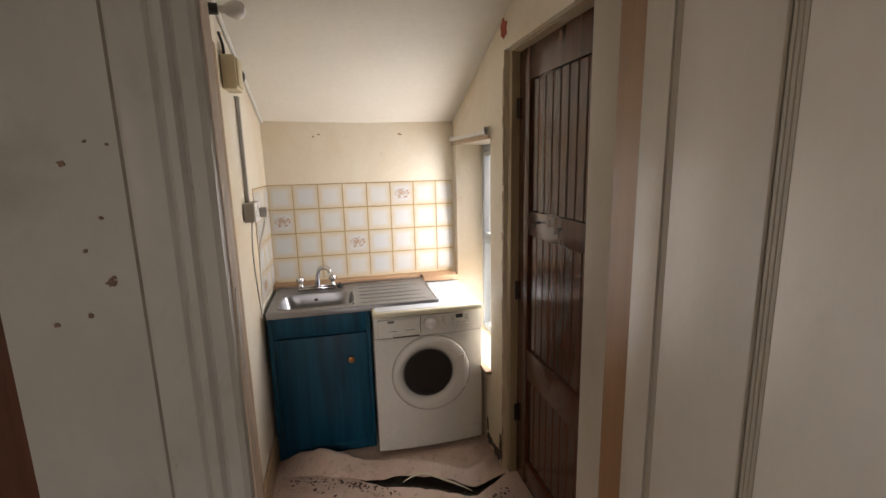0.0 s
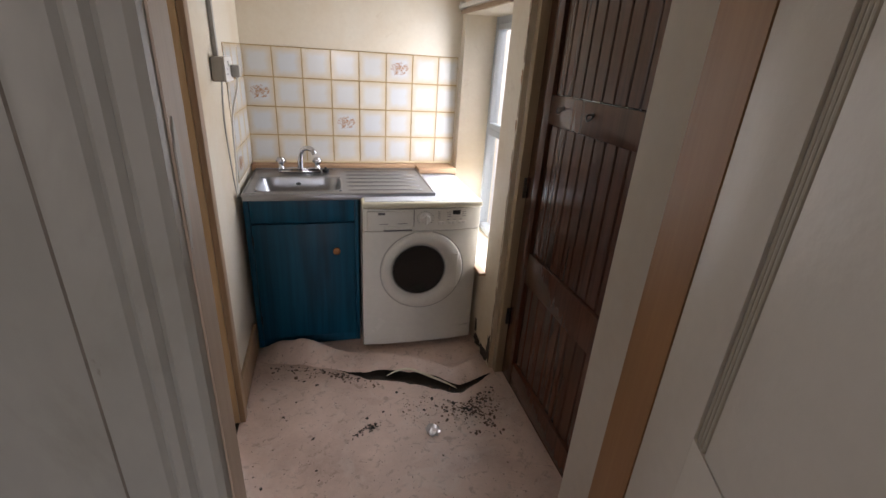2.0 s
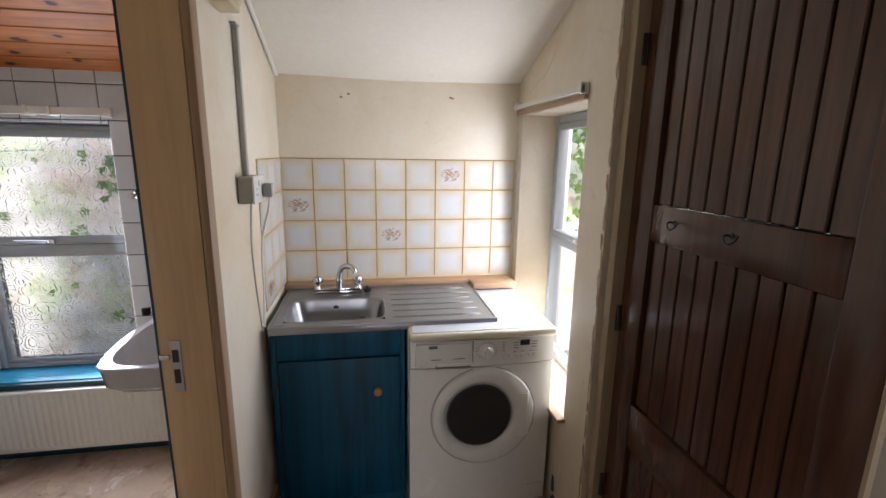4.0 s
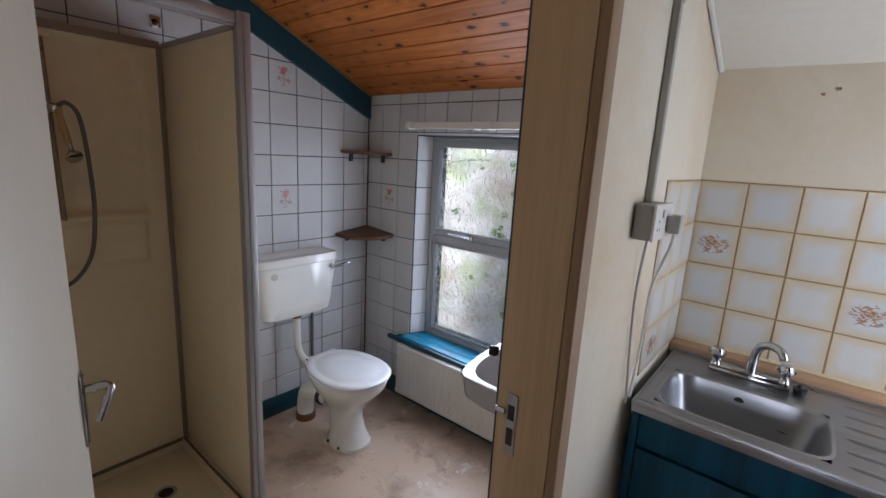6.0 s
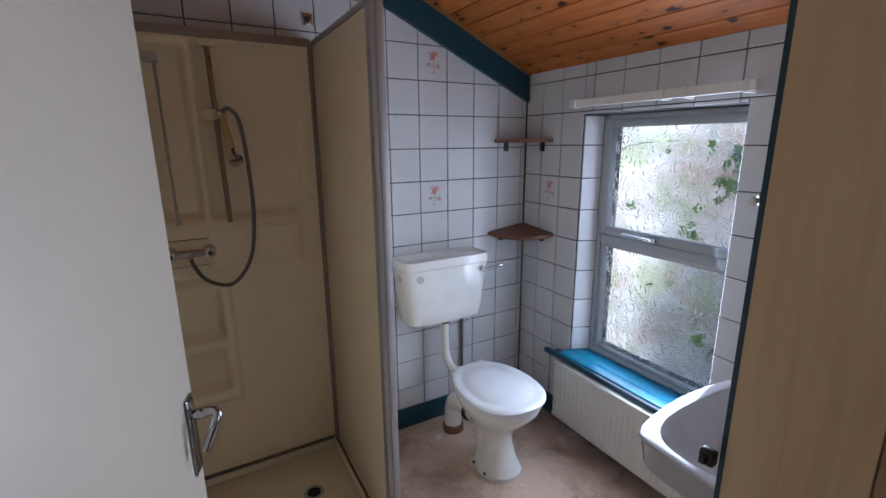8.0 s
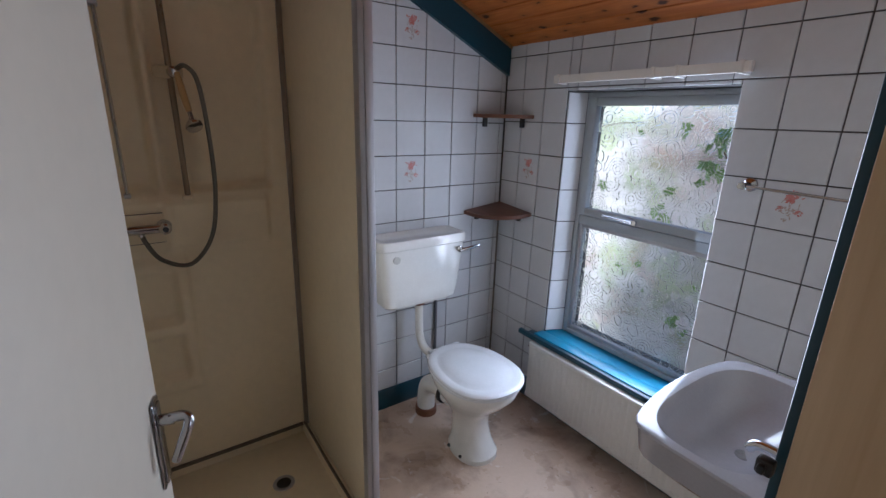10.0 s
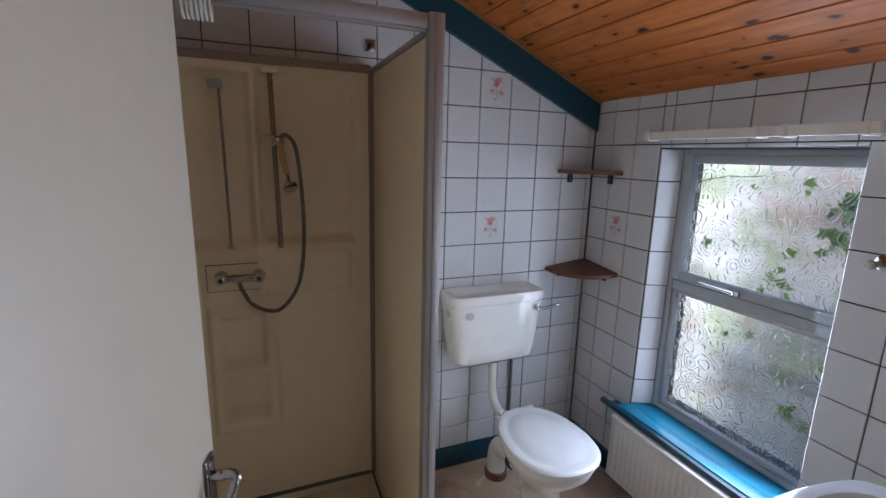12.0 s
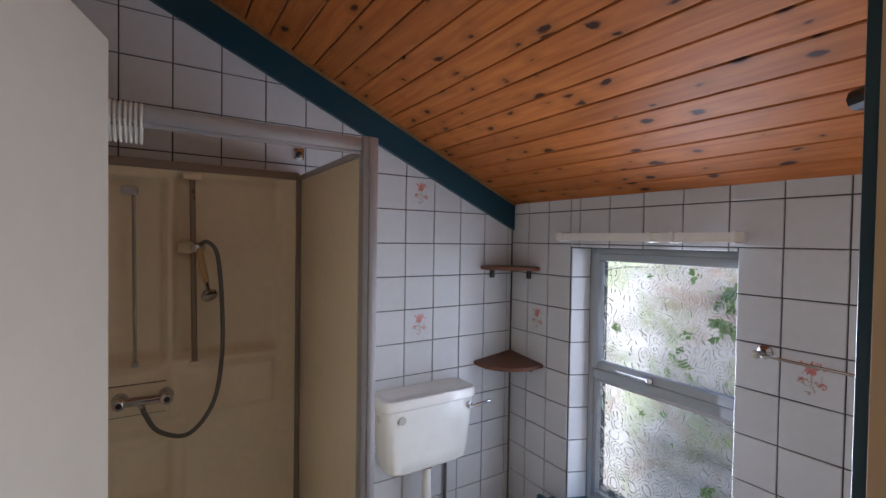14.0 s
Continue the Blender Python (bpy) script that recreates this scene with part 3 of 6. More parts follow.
def moulded_architrave():
    prof = [(0.163, 1.7315), (0.163, 1.722), (0.172, 1.716), (0.209, 1.716), (0.215, 1.7205), (0.221, 1.715), (0.231, 1.715), (0.237, 1.7212), (0.244, 1.714), (0.262, 1.713), (0.270, 1.718), (0.272, 1.7315)]
    return prism(prof, 0, 2.2)


part("architrave", moulded_architrave(), M["grey_gloss"], door_frame_hall)
part("jamb", prism([(0.2362, 1.733), (0.274, 1.733), (0.250, 1.879), (0.2362, 1.879)], 0, 2.115), M["jamb_pale"], door_frame_hall, "pale stripped jamb with chipped paint")
part("jamb", prism([(0.994, 1.812), (1.042, 1.962), (1.0492, 1.962), (1.061, 1.812)], 0, 2.115), M["raw_brown"], door_frame_hall, "bare brown wooden jamb")
part("head", box(0.275, 1.737, 2.085, 0.99, 1.879, 2.118, 0.003), M["pine_pink"], door_frame_hall)


# Dark strip that puts the shadow line between wall and architrave into colour.
part("joint_crack", box(0.1555, 1.7290, 0, 0.1628, 1.7318, 2.2, 0.001), M["seal"], door_frame_hall, "dark strip drawn in for the shadow gap beside the moulding")


def chip():
    bm = bmesh.new()
    random.seed(4)
    pts = [(0.2745 - 0.024 * (y - 1.733) / 0.146, y, z) for y, z in ((1.735, 1.30), (1.752, 1.315), (1.768, 1.36), (1.765, 1.41), (1.75, 1.43), (1.735, 1.40))]
    f = bm.faces.new([bm.verts.new(p) for p in pts])
    r = bmesh.ops.extrude_face_region(bm, geom=[f])
    for v in r["geom"]:
        if isinstance(v, bmesh.types.BMVert):
            v.co.x += 0.0015
    bmesh.ops.recalc_face_normals(bm, faces=bm.faces)
    return bm


part("paint_chip", chip(), M["gloss_white"], door_frame_hall, "flaking white paint chip")

# ---- doors ----
hall_door = new("door_hall")
hall_door.matrix_world = pose(0.985, 1.80, 0.008, 0, 0, -112.4)
OFF[hall_door] = Vector((0, 0, 0))
tagged(hall_door, "open panelled door in old white gloss paint", "door", kind=S)
W = 0.69
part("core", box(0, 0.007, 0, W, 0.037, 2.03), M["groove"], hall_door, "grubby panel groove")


for y0, y1 in ((0, 0.0068), (0.0372, 0.044)):
    for x0, x1 in ((0, 0.151), (0.484, W)):
        part("stile", box(x0, y0, 0, x1, y1, 2.03, 0.001), M["gloss_white"], hall_door)
    for z0, z1 in ((0, 0.22), (0.80, 0.985), (1.88, 2.03)):
        part("rail", box(0.1512, y0, z0, 0.4838, y1, z1, 0.0005), M["gloss_white"], hall_door)
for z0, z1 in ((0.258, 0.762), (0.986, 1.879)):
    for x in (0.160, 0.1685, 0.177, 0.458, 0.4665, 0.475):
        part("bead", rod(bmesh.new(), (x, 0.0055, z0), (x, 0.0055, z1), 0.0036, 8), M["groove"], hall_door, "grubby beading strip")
    part("panel", box(0.186, 0.001, z0, 0.449, 0.0068, z1, 0.003), M["gloss_white"], hall_door)

bath_door = new("door_bath")
bath_door.matrix_world = pose(-0.128, 2.120, 0.008, 0, 0, 165.6)
OFF[bath_door] = Vector((0, 0, 0))
tagged(bath_door, "open flush bathroom door in cream paint", "door", kind=S)
part("leaf", box(0, 0, 0, 0.752, 0.036, 1.955, 0.004), M["door_cream"], bath_door)
handle = part("door_handle", bx(box(0.695, -0.006, 0.855, 0.735, -0.0005, 1.025, 0.003), 0.703, -0.009, 0.862, 0.727, -0.006, 1.018, 0.001), M["chrome_dark"], bath_door, "chrome lever handle on a long plate")


def lever():
    bm = bmesh.new()
    rod(bm, (0.715, -0.006, 0.985), (0.715, -0.030, 0.985), 0.010, 14)
    path = smooth_path([(0.715, -0.024, 0.986), (0.713, -0.040, 0.989), (0.708, -0.052, 0.987), (0.700, -0.053, 0.976), (0.690, -0.040, 0.945), (0.684, -0.030, 0.920)], 5)
    tube(bm, path, [0.0095 - 0.002 * k / len(path) for k in range(len(path))], 12)
    return bm


part("lever", lever(), M["chrome_dark"], handle)
for z in (0.25, 1.70):
    part("hinge", rod(bmesh.new(), (-0.004, -0.004, z), (-0.004, -0.004, z + 0.08), 0.006, 10), M["alu"], bath_door)

# brown boarded door in the kitchen's outer wall
brown_door = thing("door_brown", (1.252, 2.63, 0), "dark brown stained boarded door with iron hooks", "door", kind=S)
DX = 1.252


part("stile", box(DX, 2.905, 0.01, DX + 0.035, 3.013, 2.085, 0.003), M["mahogany"], brown_door)
part("stile", box(DX, 2.225, 0.01, DX + 0.035, 2.335, 2.085, 0.003), M["mahogany"], brown_door)
for z0, z1 in ((0.02, 0.14), (0.585, 0.735), (1.283, 1.392), (1.95, 2.084)):
    part("rail", box(DX + 0.001, 2.336, z0, DX + 0.034, 2.904, z1, 0.003), M["mahogany"], brown_door)
for z0, z1 in ((0.141, 0.584), (0.736, 1.282), (1.393, 1.949)):
    y = 2.337
    while y < 2.9:
        part("board", box(DX + 0.014, y, z0, DX + 0.026, min(y + 0.0575, 2.903), z1, 0.003, seg=1), M["mahogany"], brown_door)
        y += 0.0632
    part("backing", box(DX + 0.0265, 2.337, z0, DX + 0.031, 2.903, z1), M["black"], brown_door)


def hook(y, z):
    bm = bmesh.new()
    tube(bm, smooth_path([(DX - 0.001, y, z), (DX - 0.018, y, z + 0.002), (DX - 0.030, y - 0.010, z - 0.006), (DX - 0.034, y - 0.026, z - 0.014), (DX - 0.030, y - 0.040, z - 0.006), (DX - 0.026, y - 0.046, z + 0.008)], 5), 0.0026, 8)
    lathe(bm, (DX, y, z), (-1, 0, 0), [(0.008, 0), (0.008, 0.002), (0.003, 0.004)], 12)
    return bm


for y in (2.80, 2.60):
    part("hook", hook(y, 1.352), M["black"], brown_door, "black iron coat hook")
for z in (0.30, 0.95, 1.80):
    part("hinge", rod(bmesh.new(), (DX - 0.006, 3.016, z), (DX - 0.006, 3.016, z + 0.09), 0.007, 10), M["black"], brown_door)
brown_frame = thing("door_frame_brown", (1.25, 2.6, 0), "stained painted frame round the brown door", "door frame", kind=S)
part("jamb", box(1.215, 3.018, 0, 1.34, 3.058, 2.098, 0.004), M["frame_dirty"], brown_frame, "grubby worn jamb")
part("jamb", box(1.215, 2.202, 0, 1.34, 2.222, 2.098, 0.004), M["frame_dirty"], brown_frame)
part("head", box(1.215, 2.223, 2.087, 1.34, 3.017, 2.099, 0.003), M["frame_dirty"], brown_frame)
part("threshold", box(1.262, 2.223, -0.03, 1.40, 3.017, 0.0095, 0.001), M["mahogany"], brown_frame)
# ---- windows ----
window_bath = thing("window_1", (-1.09, 4.13, 0.42), "grey painted bathroom window with swirl patterned glass", "window", kind=S)
X0, X1 = -1.418, -0.642
solid("wall_window_cheek", box(-0.735, BATH_FACE_Y + 0.0065, 0.42, -0.6405, 4.098, 1.6395), M["grout"], "tiled cheek of the window opening", "wall", kind=S)


solid("wall_window_reveal", prism([(-1.460, BATH_FACE_Y + 0.007), (-1.417, 4.1115), (-1.417, 4.186), (-1.460, 4.186)], 0.4375, 1.6395), M["grout"], "tiled splayed reveal of the window opening", "wall", kind=S)


def frame_rect(y0, y1, x0, x1, z0, z1, w, bev=0.004):
    bm = bmesh.new()
    bx(bm, x0, y0, z0, x0 + w, y1, z1, bev)
    bx(bm, x1 - w, y0, z0, x1, y1, z1, bev)
    bx(bm, x0 + w, y0 + 0.001, z0, x1 - w, y1 - 0.001, z0 + w, bev)
    bx(bm, x0 + w, y0 + 0.001, z1 - w, x1 - w, y1 - 0.001, z1, bev)
    return bm


part("window_frame", frame_rect(4.112, 4.185, X0, X1, 0.437, 1.638, 0.024), M["win_grey"], window_bath)
part("transom", box(X0 + 0.025, 4.114, 1.027, X1 - 0.025, 4.184, 1.070, 0.004), M["win_grey"], window_bath)
top_sash = part("sash", frame_rect(4.108, 4.150, X0 + 0.018, X1 - 0.018, 1.073, 1.616, 0.036), M["win_grey"], window_bath)
part("pane", box(X0 + 0.050, 4.130, 1.105, X1 - 0.050, 4.135, 1.584), M["swirl"], top_sash)
low_pane = part("pane", box(X0 + 0.020, 4.140, 0.458, X1 - 0.020, 4.145, 1.030), M["swirl"], window_bath)
part("glazing_bead", frame_rect(4.124, 4.139, X0 + 0.0245, X1 - 0.0245, 0.4615, 1.0265, 0.018, 0.002), M["alu"], window_bath)


def stay():
    bm = bmesh.new()
    bx(bm, -1.13, 4.092, 1.078, -1.08, 4.105, 1.100, 0.002)
    tube(bm, [(-1.105, 4.088, 1.090), (-1.14, 4.078, 1.094), (-1.24, 4.076, 1.098)], [0.006, 0.005, 0.003], 8)
    rod(bm, (-1.105, 4.105, 1.089), (-1.105, 4.082, 1.089), 0.006, 10)
    return bm


part("window_handle", stay(), M["chrome"], window_bath, "chrome window stay")
part("window_sill", bx(box(-1.470, 3.952, 0.415, -0.60, 4.020, 0.4365, 0.003), -1.455, 4.0195, 0.416, -0.726, 4.185, 0.4365), M["blue_sill"], window_bath, "bright blue gloss sill board")
part("sill_nosing", box(-1.560, 3.928, 0.408, -0.60, 3.951, 0.432, 0.003), M["teal"], window_bath, "dark teal nosing board")
part("sill_bracket", box(-1.535, 3.960, 0.385, -0.62, 4.010, 0.4145, 0.003), M["teal"], window_bath)

window_kitchen = thing("window_2", (1.37, 3.59, 0.475), "white framed kitchen window, clear glass", "window", kind=S)


def frame_rect_y(x0, x1, y0, y1, z0, z1, w, bev=0.004):
    bm = bmesh.new()
    bx(bm, x0, y0, z0, x1, y0 + w, z1, bev)
    bx(bm, x0, y1 - w, z0, x1, y1, z1, bev)
    bx(bm, x0 + 0.001, y0 + w, z0, x1 - 0.001, y1 - w, z0 + w, bev)
    bx(bm, x0 + 0.001, y0 + w, z1 - w, x1 - 0.001, y1 - w, z1, bev)
    return bm


part("window_frame", frame_rect_y(1.372, 1.43, 3.252, 3.928, 0.48, 1.723, 0.036), M["win_grey"], window_kitchen)
part("transom", box(1.370, 3.289, 1.085, 1.43, 3.891, 1.125, 0.004), M["win_grey"], window_kitchen)
k_sash = part("sash", frame_rect_y(1.362, 1.402, 3.291, 3.889, 1.127, 1.684, 0.030), M["win_grey"], window_kitchen)
part("pane", box(1.380, 3.318, 1.153, 1.384, 3.862, 1.658), M["clear"], k_sash)
part("pane", box(1.398, 3.285, 0.512, 1.402, 3.895, 1.089), M["clear"], window_kitchen)


def stay_k():
    bm = bmesh.new()
    bx(bm, 1.350, 3.56, 1.13, 1.361, 3.60, 1.152, 0.002)
    tube(bm, [(1.345, 3.58, 1.142), (1.336, 3.55, 1.146), (1.334, 3.47, 1.150)], [0.006, 0.005, 0.003], 8)
    return bm


part("window_handle", stay_k(), M["chrome"], window_kitchen, "chrome window stay")
part("window_sill", box(1.160, 3.235, 0.455, 1.372, 3.945, 0.4745, 0.004), M["pine_pink"], window_kitchen, "worn wooden sill")
for ob in bpy.data.objects:
    if ob.name.split(".")[0] == "pane":
        ob.visible_shadow = False

# Unseen windows, added only as openings for the hall's fill lamps.
added_hall_window = thing("window_3", (-1.4, 0.3, 0.9), "plain unseen window added behind the walker for fill light", "window", kind=S)
part("window_frame", frame_rect_y(-1.42, -1.37, -0.299, 0.899, 0.901, 2.049, 0.05), M["pvc"], added_hall_window)

added_back_window = thing("window_4", (0.55, -1.6, 0.9), "plain unseen window added at the hall's end for fill light", "window", kind=S)
part("window_frame", frame_rect(-1.65, -1.6, 0.001, 1.099, 0.901, 2.049, 0.05), M["pvc"], added_back_window)

# curtain tracks above both windows
track_bath = thing("curtain_track", (-1.1, 3.98, 1.69), "white plastic curtain track above the frosted window", "curtain track")
part("rail", prism([(-1.50, 3.960), (-0.69, 3.952), (-0.69, 3.972), (-1.50, 3.980)], 1.672, 1.705), M["pvc"], track_bath)
for x in (-1.47, -1.02, -0.93, -0.72):
    part("clip", box(x - 0.008, 3.950, 1.668, x + 0.008, 4.013, 1.709, 0.003), M["pvc"], track_bath)
track_kitchen = thing("curtain_track", (1.18, 3.6, 1.755), "thin white curtain track above the clear window", "curtain track")
part("rail", prism([(1.163, 3.245), (1.178, 3.245), (1.178, 3.985), (1.163, 3.985)], 1.752, 1.772), M["pvc"], track_kitchen)
for y in (3.255, 3.95):
    part("bracket", box(1.160, y - 0.010, 1.745, 1.193, y + 0.010, 1.785, 0.003), M["pvc"], track_kitchen)
part("lath", box(1.178, 3.25, 1.727, 1.194, 3.985, 1.748, 0.002), M["pine_pink"], track_kitchen)

# ---- kitchen things ----
cabinet = thing("sink_cabinet", (0.28, 3.65, 0), "blue stained wooden sink cabinet, brush marks showing", "cabinet")
part("carcass", bx(bx(bx(box(0.022, 3.445, 0.0, 0.038, 3.90, 0.852, 0.002), 0.532, 3.445, 0.0, 0.548, 3.90, 0.852, 0.002), 0.038, 3.445, 0.05, 0.532, 3.90, 0.066), 0.038, 3.885, 0.066, 0.532, 3.90, 0.852), M["cab_blue"], cabinet)
part("front_rail", box(0.038, 3.4452, 0.60, 0.532, 3.452, 0.852), M["cab_blue"], cabinet)
part("drawer_front", box(0.050, 3.424, 0.715, 0.535, 3.4445, 0.838, 0.004), M["cab_blue"], cabinet)
part("face_frame", bx(bx(box(0.022, 3.432, 0.0, 0.046, 3.4446, 0.85, 0.003), 0.539, 3.432, 0.0, 0.556, 3.4446, 0.85, 0.003), 0.0465, 3.433, 0.0, 0.538, 3.4446, 0.05, 0.003), M["cab_blue"], cabinet)
c_door = part("door", box(0.050, 3.422, 0.055, 0.535, 3.4445, 0.706, 0.006), M["cab_blue"], cabinet)
part("knob", lathe(bmesh.new(), (0.443, 3.422, 0.562), (0, -1, 0), [(0.009, 0), (0.008, 0.008), (0.017, 0.014), (0.019, 0.020), (0.015, 0.026), (0.004, 0.028)], 20), M["knob_wood"], c_door, "orange varnished wooden knob")
for z in (0.15, 0.60):
    part("hinge", box(0.046, 3.419, z, 0.054, 3.424, z + 0.05, 0.002), M["black"], c_door)

sink = thing("kitchen_sink", (0.48, 3.66, 0.86), "stainless steel sink with drainer, water marked", "sink")


def sink_top():
    bm = bmesh.new()
    z0, z1 = 0.8535, 0.8625
    def rect(x0, y0, x1, y1, z):
        return [bm.verts.new(p) for p in ((x0, y0, z), (x1, y0, z), (x1, y1, z), (x0, y1, z))]
    loops = [rect(0.072, 3.452, 0.478, 3.732, z0), rect(0.028, 3.398, 0.938, 3.925, z0), rect(0.028, 3.398, 0.938, 3.925, z1), rect(0.072, 3.452, 0.478, 3.732, z1)]
    for a, b in zip(loops, loops[1:] + loops[:1]):
        for i in range(4):
            bm.faces.new((a[i], a[(i + 1) % 4], b[(i + 1) % 4], b[i]))
    bmesh.ops.recalc_face_normals(bm, faces=bm.faces)
    return bm


def rounded_rect(cx, cy, z, hx, hy, n=40, power=6):
    return oval(cx, cy, z, hx, hy, n, power)


def sink_bowl():
    c = (0.275, 3.592)
    rings = [rounded_rect(*c, 0.8630, 0.213, 0.150), rounded_rect(*c, 0.8660, 0.205, 0.143), rounded_rect(*c, 0.8600, 0.198, 0.135), rounded_rect(*c, 0.835, 0.190, 0.128), rounded_rect(*c, 0.745, 0.175, 0.115, power=5), rounded_rect(*c, 0.722, 0.155, 0.098, power=5), rounded_rect(*c, 0.716, 0.03, 0.03)]
    return loft(rings, False, True)


def sink_rim():
    bm = bmesh.new()
    tube(bm, [(0.030, 3.400, 0.861), (0.936, 3.400, 0.861)], 0.007, 8)
    tube(bm, [(0.030, 3.400, 0.861), (0.030, 3.923, 0.861)], 0.006, 8)
    tube(bm, [(0.936, 3.400, 0.861), (0.936, 3.923, 0.861)], 0.006, 8)
    tube(bm, [(0.030, 3.923, 0.861), (0.936, 3.923, 0.861)], 0.006, 8)
    return bm


part("top", sink_top(), M["steel"], sink)
part("bowl", sink_bowl(), M["steel"], sink)
part("rim", sink_rim(), M["steel"], sink)
part("front_lip", box(0.028, 3.394, 0.835, 0.940, 3.3985, 0.858, 0.001), M["steel"], sink)
for k in range(6):
    y = 3.47 + 0.075 * k
    part("drainer_ridge", tube(bmesh.new(), [(0.505, y, 0.8565), (0.525, y, 0.8560), (0.87, y, 0.8560), (0.895, y, 0.8565)], [0.006, 0.0115, 0.0115, 0.006], 12), M["steel"], sink)
part("overflow", lathe(bmesh.new(), (0.262, 3.722, 0.822), (0, -1, -0.1), [(0.016, 0), (0.015, 0.003), (0.006, 0.004)], 16), M["black"], sink)
part("waste", lathe(bmesh.new(), (0.275, 3.60, 0.717), (0, 0, 1), [(0.035, 0), (0.034, 0.002), (0.02, 0.001), (0.004, 0.0005)], 20), M["chrome"], sink)

tap = thing("kitchen_tap", (0.27, 3.83, 0.863), "chrome swan-neck mixer tap with cross handles", "tap")
part("bridge", bx(box(0.155, 3.808, 0.863, 0.380, 3.846, 0.880, 0.006), 0.16, 3.815, 0.880, 0.375, 3.840, 0.892, 0.006), M["chrome"], tap)
spout_path = smooth_path([(0.272, 3.828, 0.888), (0.274, 3.826, 0.940), (0.285, 3.818, 0.985), (0.312, 3.800, 1.003), (0.340, 3.780, 0.998), (0.352, 3.772, 0.975)], 6)
part("spout", tube(bmesh.new(), spout_path, [0.016] * 6 + [0.013] * (len(spout_path) - 8) + [0.012, 0.014], 14), M["chrome"], tap)
for x in (0.172, 0.362):
    h = part("tap_head", lathe(bmesh.new(), (x, 3.827, 0.888), (0, 0, 1), [(0.018, 0), (0.014, 0.012), (0.014, 0.026), (0.021, 0.032), (0.022, 0.050), (0.018, 0.058), (0.004, 0.060)], 10), M["chrome"], tap)
    part("lobes", bx(box(x - 0.027, 3.821, 0.922, x + 0.027, 3.833, 0.936, 0.005), x - 0.006, 3.800, 0.922, x + 0.006, 3.854, 0.936, 0.005), M["chrome"], h)
plug = thing("sink_plug", (0.405, 3.835, 0.863), "black rubber sink plug on the sink back", "plug")
part("stopper", lathe(bmesh.new(), (0.405, 3.84, 0.8630), (0, 0, 1), [(0.017, 0), (0.020, 0.016), (0.008, 0.018), (0.006, 0.028)], 14), M["black"], plug)

ledge = solid("ledge", bx(box(0.002, 3.928, 0.845, 1.168, 3.999, 0.884, 0.004), 0.94, 3.83, 0.8555, 1.168, 3.9275, 0.8840, 0.003), M["ledge_wood"], "worn wooden ledge below the tiles", "ledge", kind=S)
solid("trim_sealant", tube(bmesh.new(), [(0.006, 3.992, 0.887), (0.6, 3.993, 0.886), (1.17, 3.992, 0.888)], 0.006, 6), M["pvc_old"], "yellowed sealant bead", "trim", kind=S)

wm = thing("washing_machine", (0.866, 3.60, 0), "white front-loading washing machine, door shut", "washing machine")
MX0, MX1, MY = 0.568, 1.166, 3.318


def bulged_front():
    bm = bmesh.new()
    n = 12
    for z0, z1 in ((0.018, 0.690),):
        rings = []
        for k in range(n + 1):
            x = MX0 + (MX1 - MX0) * k / n
            bow = 0.018 * (1 - (2 * k / n - 1) ** 2)
            rings.append([Vector((x, MY + 0.02 - bow, z0 + 0.006)), Vector((x, MY + 0.014 - bow, z0 + 0.014)), Vector((x, MY + 0.012 - bow, z1)), Vector((x, MY + 0.06, z1)), Vector((x, MY + 0.06, z0))])
        skin(bm, rings)
    bmesh.ops.recalc_face_normals(bm, faces=bm.faces)
    return bm


part("body", box(MX0, MY + 0.055, 0.012, MX1, 3.895, 0.812, 0.010), M["enamel"], wm)
part("front_panel", bulged_front(), M["enamel"], wm)
panel_bm = bmesh.new()
rings = []
for k in range(13):
    x = MX0 + 0.001 + (MX1 - MX0 - 0.002) * k / 12
    bow = 0.018 * (1 - (2 * k / 12 - 1) ** 2)
    rings.append([Vector((x, MY + 0.012 - bow, 0.693)), Vector((x, MY + 0.004 - bow, 0.700)), Vector((x, MY + 0.010 - bow, 0.808)), Vector((x, MY + 0.054, 0.808)), Vector((x, MY + 0.054, 0.693))])
skin(panel_bm, rings)
bmesh.ops.recalc_face_normals(panel_bm, faces=panel_bm.faces)
ctrl = part("control_panel", panel_bm, M["enamel"], wm)
part("lid", box(MX0 - 0.003, MY - 0.018, 0.814, MX1 + 0.002, 3.90, 0.846, 0.012, seg=3), M["enamel_cream"], wm, "cream edged lid")
part("lid_top", box(MX0 + 0.012, MY + 0.0, 0.8455, MX1 - 0.012, 3.89, 0.8492, 0.003), M["lid_white"], wm, "white laminate top")
part("drawer", bx(box(MX0 + 0.02, MY - 0.013, 0.704, 0.815, MY + 0.02, 0.800, 0.006), MX0 + 0.10, MY - 0.020, 0.706, 0.808, MY - 0.010, 0.722, 0.005), M["enamel"], ctrl)
part("dial", lathe(bmesh.new(), (0.874, MY - 0.010, 0.762), (0, -1, 0), [(0.028, 0), (0.027, 0.008), (0.020, 0.012), (0.018, 0.026), (0.004, 0.028)], 24), M["pvc"], ctrl, "white programme dial")
part("dial_grip", box(0.868, MY - 0.042, 0.738, 0.880, MY - 0.020, 0.786, 0.004), M["pvc"], ctrl)
part("display", box(1.015, MY - 0.0075, 0.776, 1.055, MY + 0.01, 0.798, 0.002), M["black"], ctrl, "dark display window")


def panel_y(x, z):
    """The bowed face of the control panel."""
    return MY + 0.004 + 0.006 * (z - 0.700) / 0.108 - 0.018 * (1 - (2 * (x - MX0) / (MX1 - MX0) - 1) ** 2)


